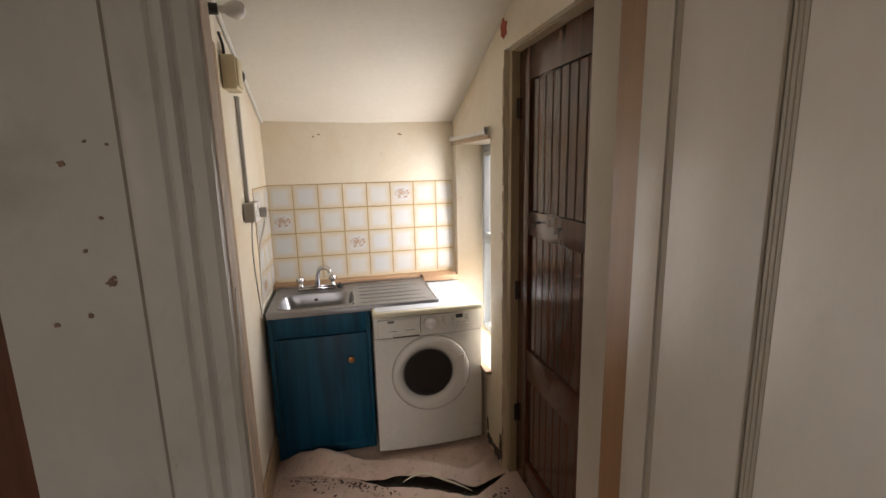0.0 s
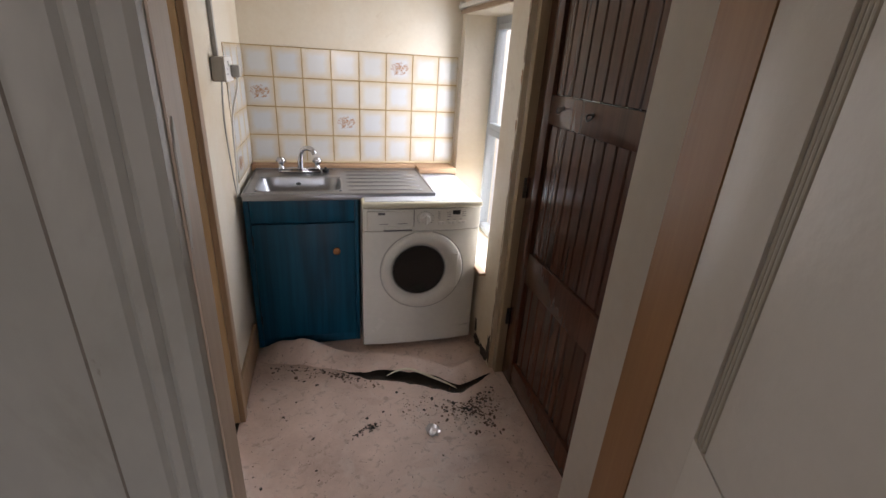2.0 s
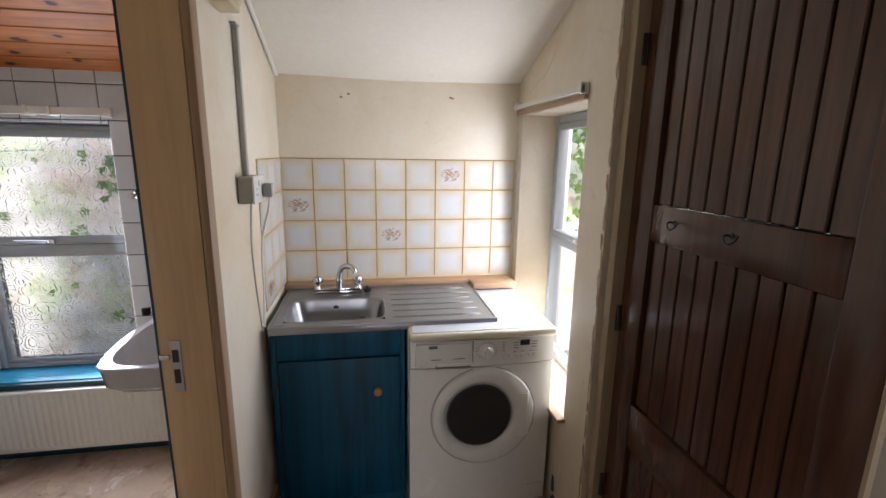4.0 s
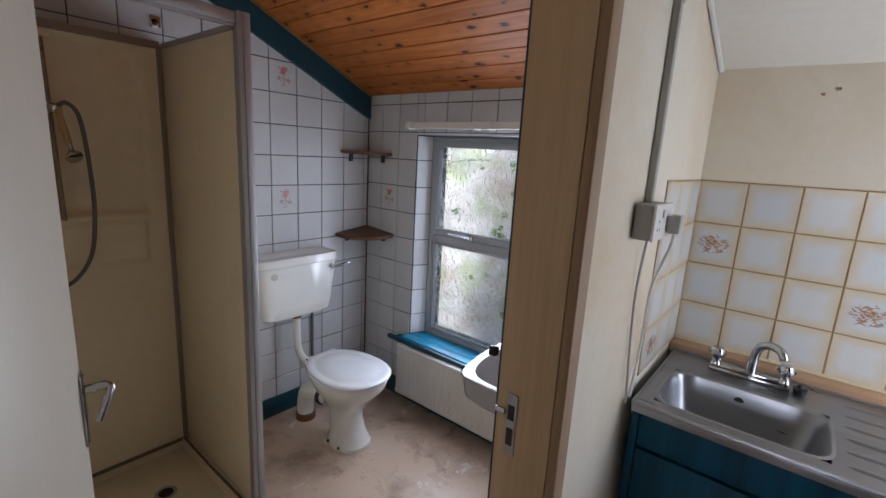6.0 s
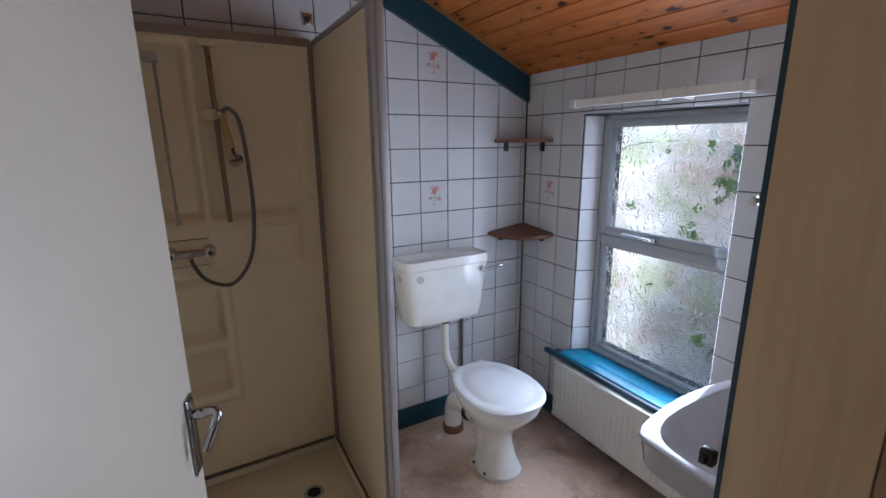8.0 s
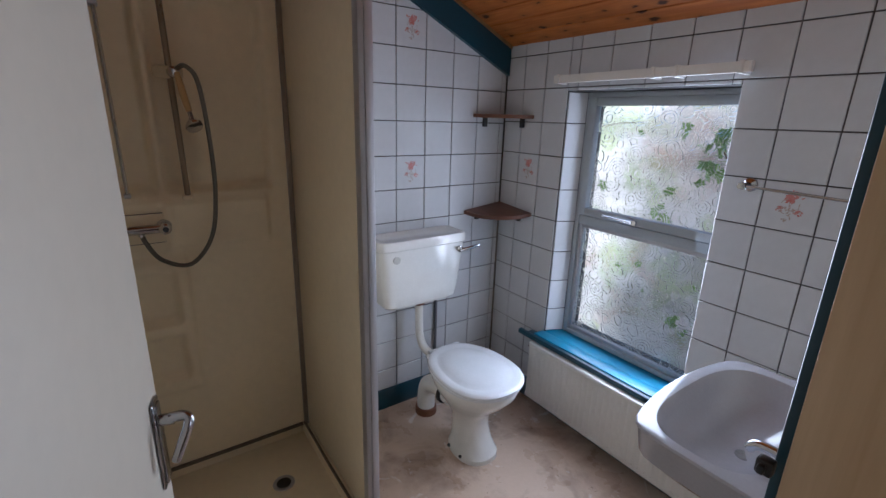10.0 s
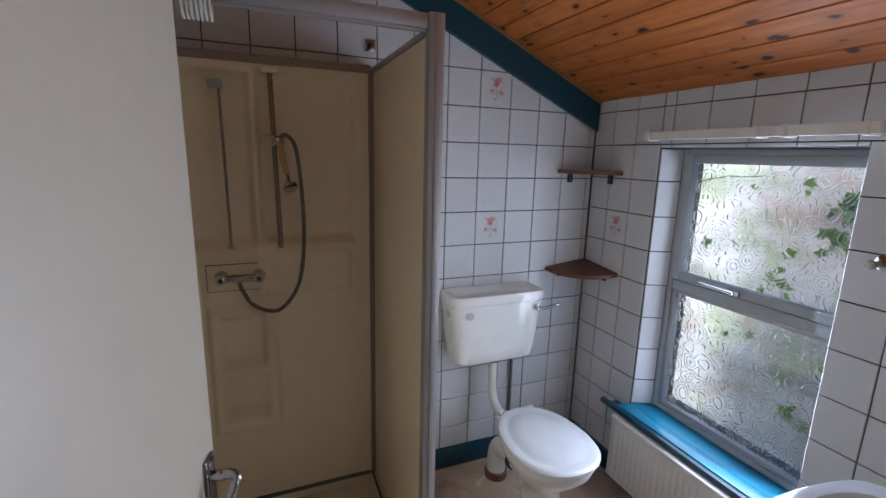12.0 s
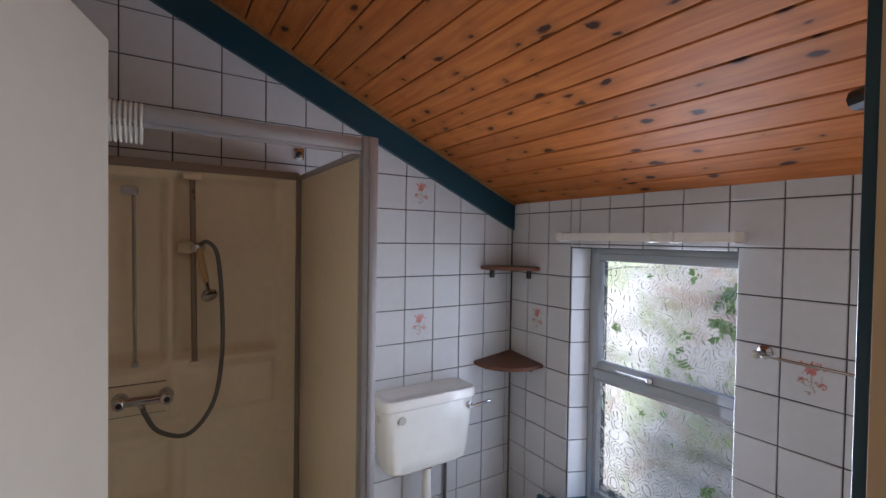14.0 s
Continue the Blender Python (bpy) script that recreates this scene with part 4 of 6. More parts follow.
def print_bar(x0, z0, x1, z1):
    y = min(panel_y(x0, z0), panel_y(x1, z1))
    part("marking", box(x0, y - 0.0012, z0, x1, y + 0.006, z1), M["print_grey"], ctrl)


for k in range(6):
    x = 0.940 + 0.021 * k + (0.012 if k > 1 else 0) + (0.012 if k > 3 else 0)
    y = panel_y(x + 0.009, 0.736)
    part("button", box(x, y - 0.006, 0.729, x + 0.0185, y + 0.006, 0.743, 0.002), M["pvc"], ctrl)
for k in range(5):
    print_bar(0.938, 0.756 + 0.009 * k, 0.950, 0.758 + 0.009 * k)
for k in range(3):
    print_bar(0.985, 0.766 + 0.011 * k, 1.007, 0.768 + 0.011 * k)
    print_bar(1.064, 0.766 + 0.011 * k, 1.086, 0.768 + 0.011 * k)
for x in (0.985, 1.02, 1.055):
    print_bar(x, 0.750, x + 0.012, 0.752)
for k in range(14):
    a = math.radians(-130 + 20 * k)
    x, z = 0.874 + 0.041 * math.sin(a), 0.762 + 0.036 * math.cos(a)
    print_bar(x - 0.003, z - 0.001, x + 0.003, z + 0.001)
part("badge", box(0.640, MY - 0.016, 0.784, 0.674, MY + 0.0, 0.795, 0.001), M["print_grey"], ctrl, "small grey badge")
part("drawer_gap", box(0.8155, MY - 0.0125, 0.700, 0.8185, MY + 0.01, 0.806), M["print_grey"], ctrl)
part("drawer_gap", box(MX0 + 0.10, MY - 0.0185, 0.7005, 0.808, MY - 0.009, 0.7055), M["print_grey"], ctrl)
for x0, x1 in ((0.648, 0.690), (0.735, 0.785)):
    part("marking", box(x0, MY - 0.0145, 0.736, x1, MY, 0.7385), M["print_grey"], ctrl)
DC = (0.872, MY - 0.002, 0.472)


def porthole(levels, cap0, cap1):
    """Rings of (radius, height, shift towards the hinge side)."""
    return loft([[Vector((DC[0] - s + r * math.cos(a), DC[1] - h, DC[2] + 0.3 * s + r * math.sin(a))) for a in [2 * math.pi * k / 56 for k in range(56)]] for r, h, s in levels], cap0, cap1)


m_door = part("door", porthole([(0.216, -0.02, 0), (0.216, 0.004, 0), (0.210, 0.014, 0), (0.192, 0.022, 0.004), (0.165, 0.022, 0.018), (0.150, 0.014, 0.020), (0.143, 0.002, 0.020)], False, False), M["enamel"], wm, "round white porthole door")
part("gasket", porthole([(0.1435, 0.001, 0.020), (0.1435, 0.006, 0.020), (0.136, 0.006, 0.020), (0.134, -0.002, 0.020)], False, False), M["grey_plastic"], m_door, "grey rubber ring")
part("glass", porthole([(0.1375, 0.006, 0.020), (0.132, 0.015, 0.020), (0.110, 0.013, 0.020), (0.085, 0.0095, 0.020), (0.04, 0.008, 0.020), (0.002, 0.008, 0.020)], False, True), M["dark_glass"], m_door, "dark glass bowl")
part("seam", lathe(bmesh.new(), DC, (0, -1, 0), [(0.2215, -0.012), (0.2215, 0.0035), (0.2162, 0.0035), (0.2162, -0.012)], 56), M["grey_plastic"], wm)
part("door_grip", prism([(DC[0] + 0.135, MY - 0.020), (DC[0] + 0.150, MY - 0.026), (DC[0] + 0.180, MY - 0.025), (DC[0] + 0.196, MY - 0.012), (DC[0] + 0.135, MY - 0.012)], 0.375, 0.569), M["enamel"], m_door)
part("filter_flap", bx(box(0.966, MY + 0.006, 0.045, 1.150, MY + 0.012, 0.112, 0.003), 0.966, MY + 0.002, 0.108, 1.150, MY + 0.010, 0.112), M["enamel"], wm)
part("flap_seam", box(0.962, MY + 0.0005, 0.040, 0.9655, MY + 0.010, 0.115), M["grey_plastic"], wm)
for x in (MX0 + 0.05, MX1 - 0.05):
    for y in (3.40, 3.84):
        part("foot", rod(bmesh.new(), (x, y, -0.011), (x, y, 0.02), 0.018, 12), M["black"], wm)

# electrics on the partition wall
fuse_box = thing("fuse_box", (0.0, 3.17, 1.99), "yellowed switch box with a black round knob", "switch box")
part("body", bx(box(0.002, 3.100, 1.925, 0.058, 3.215, 2.060, 0.006), 0.055, 3.11, 1.94, 0.066, 3.20, 2.05, 0.004), M["pvc_old"], fuse_box)
part("knob", lathe(bmesh.new(), (0.036, 3.213, 1.995), (0.3, 1, 0), [(0.034, 0), (0.035, 0.012), (0.030, 0.018), (0.004, 0.02)], 20), M["black"], fuse_box)
part("cable_tail", tube(bmesh.new(), smooth_path([(0.01, 3.15, 2.05), (0.012, 3.135, 2.10), (0.008, 3.10, 2.14)], 4), 0.006, 8), M["black"], fuse_box)
conduit = solid("cable_conduit", bx(box(0.002, 3.318, 1.448, 0.018, 3.342, 1.926, 0.002), 0.0015, 3.30, 1.920, 0.020, 3.345, 1.9265), M["grey_plastic"], "grey cable conduit running down the wall", "conduit")
socket = thing("wall_socket", (0, 3.32, 1.405), "surface-mounted double wall socket with a plug in it", "socket")
part("box", box(0.002, 3.245, 1.360, 0.046, 3.395, 1.4475, 0.004), M["grey_plastic"], socket)
part("plate", box(0.0462, 3.243, 1.358, 0.054, 3.397, 1.450, 0.003), M["pvc"], socket)
part("rocker", box(0.0542, 3.30, 1.415, 0.058, 3.312, 1.435, 0.001), M["pvc"], socket)
for dy, dz in ((0, 0.012), (-0.009, -0.008), (0.009, -0.008)):
    part("pin_hole", box(0.0542, 3.275 + dy, 1.392 + dz, 0.0545, 3.281 + dy, 1.398 + dz), M["black"], socket)
plug_top = thing("power_plug", (0.07, 3.365, 1.40), "grey power plug pushed into the wall socket", "plug")
part("body", box(0.0545, 3.345, 1.372, 0.088, 3.388, 1.420, 0.007), M["grey_plastic"], plug_top)
part("flex", tube(bmesh.new(), smooth_path([(0.072, 3.366, 1.374), (0.066, 3.375, 1.33), (0.028, 3.41, 1.20), (0.012, 3.455, 1.0), (0.014, 3.42, 0.90), (0.016, 3.41, 0.868)], 7), 0.0045, 8), M["pvc"], plug_top)
flex2 = thing("hanging_cable", (0.012, 3.33, 1.2), "thin grey cable hanging from the socket", "cable")
part("flex", tube(bmesh.new(), smooth_path([(0.02, 3.33, 1.362), (0.009, 3.335, 1.2), (0.009, 3.365, 1.0), (0.012, 3.385, 0.88), (0.012, 3.39, 0.855)], 7), 0.0035, 8), M["grey_plastic"], flex2)

bulb = thing("bulb_holder", (0.0, 2.86, 2.13), "bare light bulb in a black wall holder", "lamp")
part("holder", lathe(bmesh.new(), (0.001, 2.90, 2.165), (1, 0.1, 0.02), [(0.034, 0), (0.034, 0.014), (0.020, 0.018), (0.019, 0.055), (0.004, 0.056)], 18), M["black"], bulb)
part("bulb", lathe(bmesh.new(), (0.055, 2.905, 2.166), (1, 0.1, 0.02), [(0.013, 0), (0.013, 0.018), (0.022, 0.032), (0.031, 0.055), (0.030, 0.072), (0.020, 0.088), (0.002, 0.094)], 20), M["porcelain"], bulb, "unlit white bulb")
switch = thing("light_switch", (0.03, 2.08, 1.515), "cream surface-mounted switch box on the door frame", "switch")
part("box", box(0.0285, 2.036, 1.455, 0.058, 2.122, 1.573, 0.004), M["pvc_old"], switch)
part("plate", box(0.0582, 2.034, 1.453, 0.064, 2.124, 1.575, 0.002), M["pvc_old"], switch)
part("rocker", box(0.0642, 2.07, 1.50, 0.069, 2.09, 1.53, 0.002), M["pvc"], switch)


def patch_disc(at, normal_axis, size, seed, thick=0.003):
    """A jagged flat patch, facing along -x or -y."""
    random.seed(seed)
    bm = bmesh.new()
    n = 16
    ring = []
    for k in range(n):
        a = 2 * math.pi * k / n
        r = random.uniform(0.55, 1.1)
        u, w = size[0] * r * math.cos(a), size[1] * r * math.sin(a)
        p = Vector((at[0], at[1] + u, at[2] + w)) if normal_axis == "x" else Vector((at[0] + u, at[1], at[2] + w))
        ring.append(bm.verts.new(p))
    f = bm.faces.new(ring)
    r = bmesh.ops.extrude_face_region(bm, geom=[f])
    d = Vector((-thick, 0, 0)) if normal_axis == "x" else Vector((0, -thick, 0))
    for v in r["geom"]:
        if isinstance(v, bmesh.types.BMVert):
            v.co += d
    bmesh.ops.recalc_face_normals(bm, faces=bm.faces)
    return bm


solid("peeled_patch", patch_disc((1.1945, 3.062, 2.195), "x", (0.048, 0.046), 3), M["red"], "bare red patch where plaster has peeled", "wall patch", kind=S)
for k, (x, z) in enumerate(((0.335, 1.805), (0.30, 1.79), (0.835, 1.805), (0.845, 1.80))):
    solid("nail_hole", patch_disc((x, 3.9995, z), "y", (0.008, 0.006), 20 + k, 0.002), M["raw_brown"], "rusty plugged nail hole in the plaster", "nail", kind=S)
solid("filler_patch", patch_disc((0.83, 3.9995, 1.60), "y", (0.085, 0.055), 12, 0.0012), M["plaster"], "faint filled patch in the plaster", "wall patch", kind=S)
for k, (x, z, s) in enumerate(((0.122, 1.455, 0.013), (0.098, 1.501, 0.006), (0.122, 1.544, 0.006), (0.091, 1.411, 0.008), (0.117, 1.644, 0.005), (0.142, 1.640, 0.005), (0.087, 1.616, 0.009), (0.049, 1.402, 0.008), (0.126, 1.462, 0.006))):
    solid("paint_scab", patch_disc((x, 1.7316, z), "y", (s * 0.6, s * 0.5), 40 + k, 0.0015), M["dirt_brown"], "brown scab on the grimy paint", "stain", kind=S)


random.seed(77)
for k in range(30):
    z = 0.06 + 0.066 * k + random.uniform(-0.02, 0.02)
    solid("flaked_edge", patch_disc((1.1946, 3.060 + random.uniform(0.004, 0.014), z), "x", (random.uniform(0.002, 0.011), random.uniform(0.025, 0.065)), 90 + k, 0.0010 + 0.00002 * k), M["frame_dirty"] if k % 3 else M["raw_brown"], "brown flaked paint along the wall edge", "wall patch", kind=S)


solid("wall_crack", tube(bmesh.new(), smooth_path([(1.1945, 3.86, 1.822), (1.1945, 3.80, 1.835), (1.1945, 3.74, 1.862), (1.1945, 3.69, 1.868), (1.1945, 3.62, 1.905), (1.1945, 3.575, 1.945)], 4), 0.0006, 6), M["frame_dirty"], "thin crack in the plaster above the window", "crack", kind=S)


# torn floor covering: two sheets that part along a ragged line
def tear_y(x):
    base = [(-0.02, 3.34), (0.10, 3.28), (0.25, 3.25), (0.39, 3.19), (0.55, 3.12), (0.70, 3.085), (0.85, 3.02), (1.0, 2.93), (1.1, 2.975), (1.2, 3.03), (1.4, 3.04)]
    for (a, ya), (b, yb) in zip(base, base[1:]):
        if a <= x <= b:
            y = ya + (yb - ya) * (x - a) / (b - a)
            break
    else:
        y = base[-1][1]
    return y + 0.012 * noise.noise(Vector((x * 14, 0.3, 0.7))) + 0.006 * noise.noise(Vector((x * 45, 1.3, 0.7)))


def sheet(front):
    bm = bmesh.new()
    nx, ny = 90, 46 if not front else 40
    rows = []
    for j in range(ny + 1):
        row = []
        for i in range(nx + 1):
            x = 0.0 + 1.30 * i / nx
            ty = tear_y(x)
            gap = 0.080 * math.exp(-((x - 0.88) / 0.19) ** 2) + 0.050 * math.exp(-((x - 0.62) / 0.12) ** 2) + 0.016 * math.exp(-((x - 1.13) / 0.07) ** 2) - 0.004
            if front:
                y = 1.745 + (ty - gap * 0.8 - 1.745) * j / ny
                d = ty - gap - y
                z = 0.012 * math.exp(-max(d, 0) / 0.05) * math.exp(-((x - 0.9) / 0.35) ** 2) + 0.002 * noise.noise(Vector((x * 6, y * 6, 0)))
            else:
                y = ty + gap * 0.25 + (3.95 - ty - gap * 0.25) * (j / ny) ** 1.5
                d = y - ty
                lift = 0.042 + 0.034 * math.exp(-((x - 0.28) / 0.10) ** 2) + 0.014 * noise.noise(Vector((x * 7, 0.5, 2)))
                crest = 0.125 + 0.02 * noise.noise(Vector((x * 5, 2.5, 1)))
                ridge = min(1.0, max(d, 0) / crest) ** 0.8 * math.exp(-(max(d - crest, 0) / 0.035) ** 2)
                z = (0.006 + lift * ridge + 0.022 * math.exp(-((x - 0.80) / 0.2) ** 2) * math.exp(-(d / 0.06) ** 2)) * min(1, max(0.15, (1.22 - x) / 0.12)) * min(1, max(0.0, x / 0.12)) + 0.002 * noise.noise(Vector((x * 6, y * 6, 0)))
                if 0.565 < x < 1.17 and y > 3.31 or x < 0.56 and y > 3.42:
                    z = min(z, 0.0)
            row.append(bm.verts.new((x, y, z - 0.004)))
        rows.append(row)
    for j in range(ny):
        for i in range(nx):
            bm.faces.new((rows[j][i], rows[j][i + 1], rows[j + 1][i + 1], rows[j + 1][i]))
    r = bmesh.ops.extrude_face_region(bm, geom=list(bm.faces))
    for v in r["geom"]:
        if isinstance(v, bmesh.types.BMVert):
            v.co.z -= 0.004
    bmesh.ops.recalc_face_normals(bm, faces=bm.faces)
    return bm


solid("torn_edge", tube(bmesh.new(), smooth_path([(0.66, 3.075, 0.012), (0.72, 3.085, 0.030), (0.78, 3.078, 0.034), (0.86, 3.022, 0.028), (0.94, 2.968, 0.016), (0.985, 2.935, 0.004)], 6), [0.002 + 0.004 * math.sin(math.pi * k / 30) for k in range(31)], 6), M["enamel_cream"], "pale curled strip of torn covering", "floor", kind=S)
for k, (y, z, u, w) in enumerate(((3.27, 0.035, 0.06, 0.04), (3.15, 0.03, 0.07, 0.05), (3.09, 0.10, 0.025, 0.10), (3.30, 0.12, 0.02, 0.05))):
    solid("damp_stain", patch_disc((1.1943 - 0.0002 * k, y, z), "x", (u, w), 60 + k, 0.0006), M["grime"], "black damp stain low on the plaster", "stain", kind=S)
solid("floor_covering", sheet(True), M["vinyl"], "worn pinkish floor covering, specked with dirt", "floor", kind=S, angle=60)
solid("floor_covering", sheet(False), M["vinyl"], "torn and lifted strip of floor covering", "floor", kind=S, angle=60)
random.seed(9)


def crumb(bm, x, y, s, flat=0.3):
    q = bmesh.ops.create_icosphere(bm, subdivisions=1, radius=s)
    sx, sy, turn = random.uniform(0.6, 1.7), random.uniform(0.5, 1.1), random.uniform(0, 3.14)
    for v in q["verts"]:
        u, w = v.co.x * sx * random.uniform(0.8, 1.2), v.co.y * sy * random.uniform(0.8, 1.2)
        v.co = Vector((x + u * math.cos(turn) - w * math.sin(turn), y + u * math.sin(turn) + w * math.cos(turn), 0.0 + v.co.z * flat))


for k in range(60):
    x, y = random.uniform(0.08, 1.12), 2.2 + 0.95 * random.random() ** 0.7
    if y > tear_y(x) - 0.07:
        continue
    bm = bmesh.new()
    crumb(bm, x, y, 0.0016 + 0.007 * random.random() ** 3)
    solid("dirt_crumb", bm, M["grime"], "dark crumb of dirt on the floor", "dirt", "dirt on the floor")
bm = bmesh.new()
for k in range(130):
    x = random.gauss(0.99, 0.10)
    y = tear_y(min(max(x, 0.0), 1.2)) - 0.03 - abs(random.gauss(0.03, 0.09))
    if 0.55 < x < 1.17:
        crumb(bm, x, y, random.uniform(0.0015, 0.009), 0.2)
for k in range(120):
    x = random.uniform(0.08, 0.75)
    crumb(bm, x, tear_y(x) - 0.02 - abs(random.gauss(0, 0.03)), random.uniform(0.0015, 0.006), 0.2)
for k in range(90):
    crumb(bm, min(random.gauss(1.05, 0.05), 1.18), random.gauss(2.80, 0.085), 0.001 + 0.005 * random.random() ** 2, 0.2)
for k in range(40):
    t = random.random()
    crumb(bm, 0.534 + 0.12 * (t - 0.5) + random.gauss(0, 0.008), 2.753 + 0.05 * (t - 0.5) + random.gauss(0, 0.010), random.uniform(0.002, 0.007), 0.2)
mud = bmesh.new()
for k in range(260):
    crumb(mud, min(random.gauss(1.03, 0.06), 1.17), random.gauss(2.80, 0.075), 0.002 + 0.007 * random.random() ** 2, 0.10)
for k in range(150):
    crumb(mud, random.uniform(0.70, 1.05), random.gauss(2.83, 0.06), 0.0015 + 0.004 * random.random() ** 2, 0.10)
for k in range(160):
    crumb(mud, random.uniform(0.06, 1.15), random.uniform(2.0, 3.05), 0.001 + 0.0025 * random.random() ** 2, 0.15)
for k in range(60):
    x = random.uniform(0.1, 1.0)
    crumb(mud, x, tear_y(x) - 0.035 - abs(random.gauss(0, 0.03)), random.uniform(0.003, 0.011), 0.06 + 0.0005 * k)
# Small crumpled glossy sheet, added only to give a bright glint here.
film = bmesh.new()
cells_film = [[film.verts.new((0.782 + 0.0075 * i + 0.003 * noise.noise(Vector((i, j, 2.0))), 2.655 + 0.0095 * j, 0.003 + 0.009 * abs(noise.noise(Vector((i * 0.55, j * 0.55, 7.0)))))) for i in range(9)] for j in range(9)]
for j in range(8):
    for i in range(8):
        if (i - 3.5) ** 2 + (j - 3.5) ** 2 < 15 + 4 * noise.noise(Vector((i, j, 0.5))):
            film.faces.new((cells_film[j][i], cells_film[j][i + 1], cells_film[j + 1][i + 1], cells_film[j + 1][i]))
bmesh.ops.delete(film, geom=[v for v in film.verts if not v.link_faces], context="VERTS")
solid("plastic_scrap", film, M["film"], "small crumpled glossy sheet added for a glint on the floor", "litter")
solid("dried_mud", mud, M["dirt_brown"], "brown dried mud smeared on the floor", "dirt", kind="stuff")
solid("damp_dirt", bm, M["grime"], "black crumbly dirt along the floor tear", "dirt", kind="stuff")

# ---- bathroom things ----
toilet = thing("toilet", (-1.42, 3.49, 0), "white porcelain toilet with its seat lid closed", "toilet")
TC = 3.485


def bowl_rings():
    spec = [  # x centre, z, half length, half width
        (-1.375, 0.0, 0.128, 0.102), (-1.375, 0.022, 0.127, 0.101), (-1.378, 0.036, 0.116, 0.094), (-1.388, 0.08, 0.100, 0.083), (-1.40, 0.15, 0.091, 0.077), (-1.405, 0.20, 0.101, 0.085),
        (-1.405, 0.26, 0.150, 0.118), (-1.40, 0.31, 0.195, 0.150), (-1.395, 0.35, 0.222, 0.170), (-1.395, 0.375, 0.228, 0.176), (-1.395, 0.388, 0.224, 0.172)]
    return [oval(cx, TC, z, rx, ry, 36, 2.2, -0.06) for cx, z, rx, ry in spec]


part("bowl", loft(bowl_rings()), M["porcelain"], toilet)
part("seat", loft([oval(-1.395, TC, z, rx, ry, 36, 2.2, -0.06) for z, rx, ry in ((0.389, 0.226, 0.176), (0.392, 0.236, 0.184), (0.402, 0.237, 0.185), (0.406, 0.232, 0.180))]), M["seat_white"], toilet)


def seat_lid():
    rings = []
    for z, k in ((0.4065, 0.985), (0.410, 1.0), (0.418, 1.0), (0.424, 0.975), (0.427, 0.92), (0.4255, 0.82), (0.4252, 0.76), (0.4315, 0.70), (0.4330, 0.4), (0.4332, 0.05)):
        rings.append([Vector((max(p.x, -1.63) if k > 0.9 else p.x, p.y, p.z)) for p in oval(-1.392, TC, z, 0.240 * k, 0.186 * k, 40, 2.3, -0.08)])
    return loft(rings)


part("lid", seat_lid(), M["seat_white"], toilet, "closed glossy white lid")
for dy in (-0.07, 0.07):
    part("lid_hinge", rod(bmesh.new(), (-1.625, TC + dy - 0.02, 0.412), (-1.625, TC + dy + 0.02, 0.412), 0.010, 10), M["seat_white"], toilet)
part("shelf", loft([oval(-1.60, TC, z, rx, ry, 24, 4) for z, rx, ry in ((0.27, 0.03, 0.06), (0.34, 0.055, 0.095), (0.385, 0.06, 0.10))]), M["porcelain"], toilet)
outlet_path = smooth_path([(-1.52, TC - 0.02, 0.20), (-1.62, TC - 0.03, 0.205), (-1.70, TC - 0.035, 0.18), (-1.725, TC - 0.035, 0.10), (-1.725, TC - 0.035, 0.03)], 6)
part("outlet", tube(bmesh.new(), outlet_path, 0.046, 18), M["pvc"], toilet)
part("collar", lathe(bmesh.new(), (-1.725, TC - 0.035, 0.0), (0, 0, 1), [(0.056, 0), (0.056, 0.034), (0.052, 0.038), (0.045, 0.039)], 22), M["brown_pipe"], toilet, "brown rubber floor collar")
part("joint_band", tube(bmesh.new(), [(-1.555, TC - 0.025, 0.203), (-1.575, TC - 0.027, 0.204)], 0.056, 18), M["black"], toilet)
for dx in (-0.05, 0.04):
    part("foot_screw", lathe(bmesh.new(), (-1.375 + dx, TC - 0.099, 0.022), (0, -0.6, 0.8), [(0.008, -0.004), (0.008, 0.002), (0.003, 0.004)], 10), M["black"], toilet)

cistern = thing("toilet_cistern", (-1.78, 3.42, 0.64), "white plastic wall cistern with a chrome lever", "cistern")


def cistern_rings(levels):
    return [oval(cx, cy, z, hx, hy, 40, 7) for cx, cy, z, hx, hy in levels]


part("tank", loft(cistern_rings([(-1.787, 3.412, 0.632, 0.070, 0.185), (-1.786, 3.412, 0.645, 0.080, 0.200), (-1.784, 3.412, 0.70, 0.084, 0.212), (-1.779, 3.412, 0.925, 0.090, 0.238)])), M["porcelain"], cistern)
part("lid", loft(cistern_rings([(-1.778, 3.412, 0.926, 0.093, 0.241), (-1.777, 3.412, 0.930, 0.095, 0.245), (-1.777, 3.412, 0.960, 0.095, 0.245), (-1.778, 3.412, 0.970, 0.090, 0.240), (-1.778, 3.412, 0.9705, 0.070, 0.215), (-1.778, 3.412, 0.968, 0.066, 0.210)])), M["porcelain"], cistern)


def cist_lever():
    bm = bmesh.new()
    lathe(bm, (-1.690, 3.605, 0.893), (1, 0, 0), [(0.017, 0), (0.016, 0.010), (0.009, 0.014), (0.008, 0.022)], 16)
    tube(bm, smooth_path([(-1.668, 3.605, 0.893), (-1.660, 3.625, 0.896), (-1.652, 3.67, 0.905), (-1.650, 3.70, 0.908)], 4), [0.007] * 8 + [0.006] * 4 + [0.005], 10)
    return bm


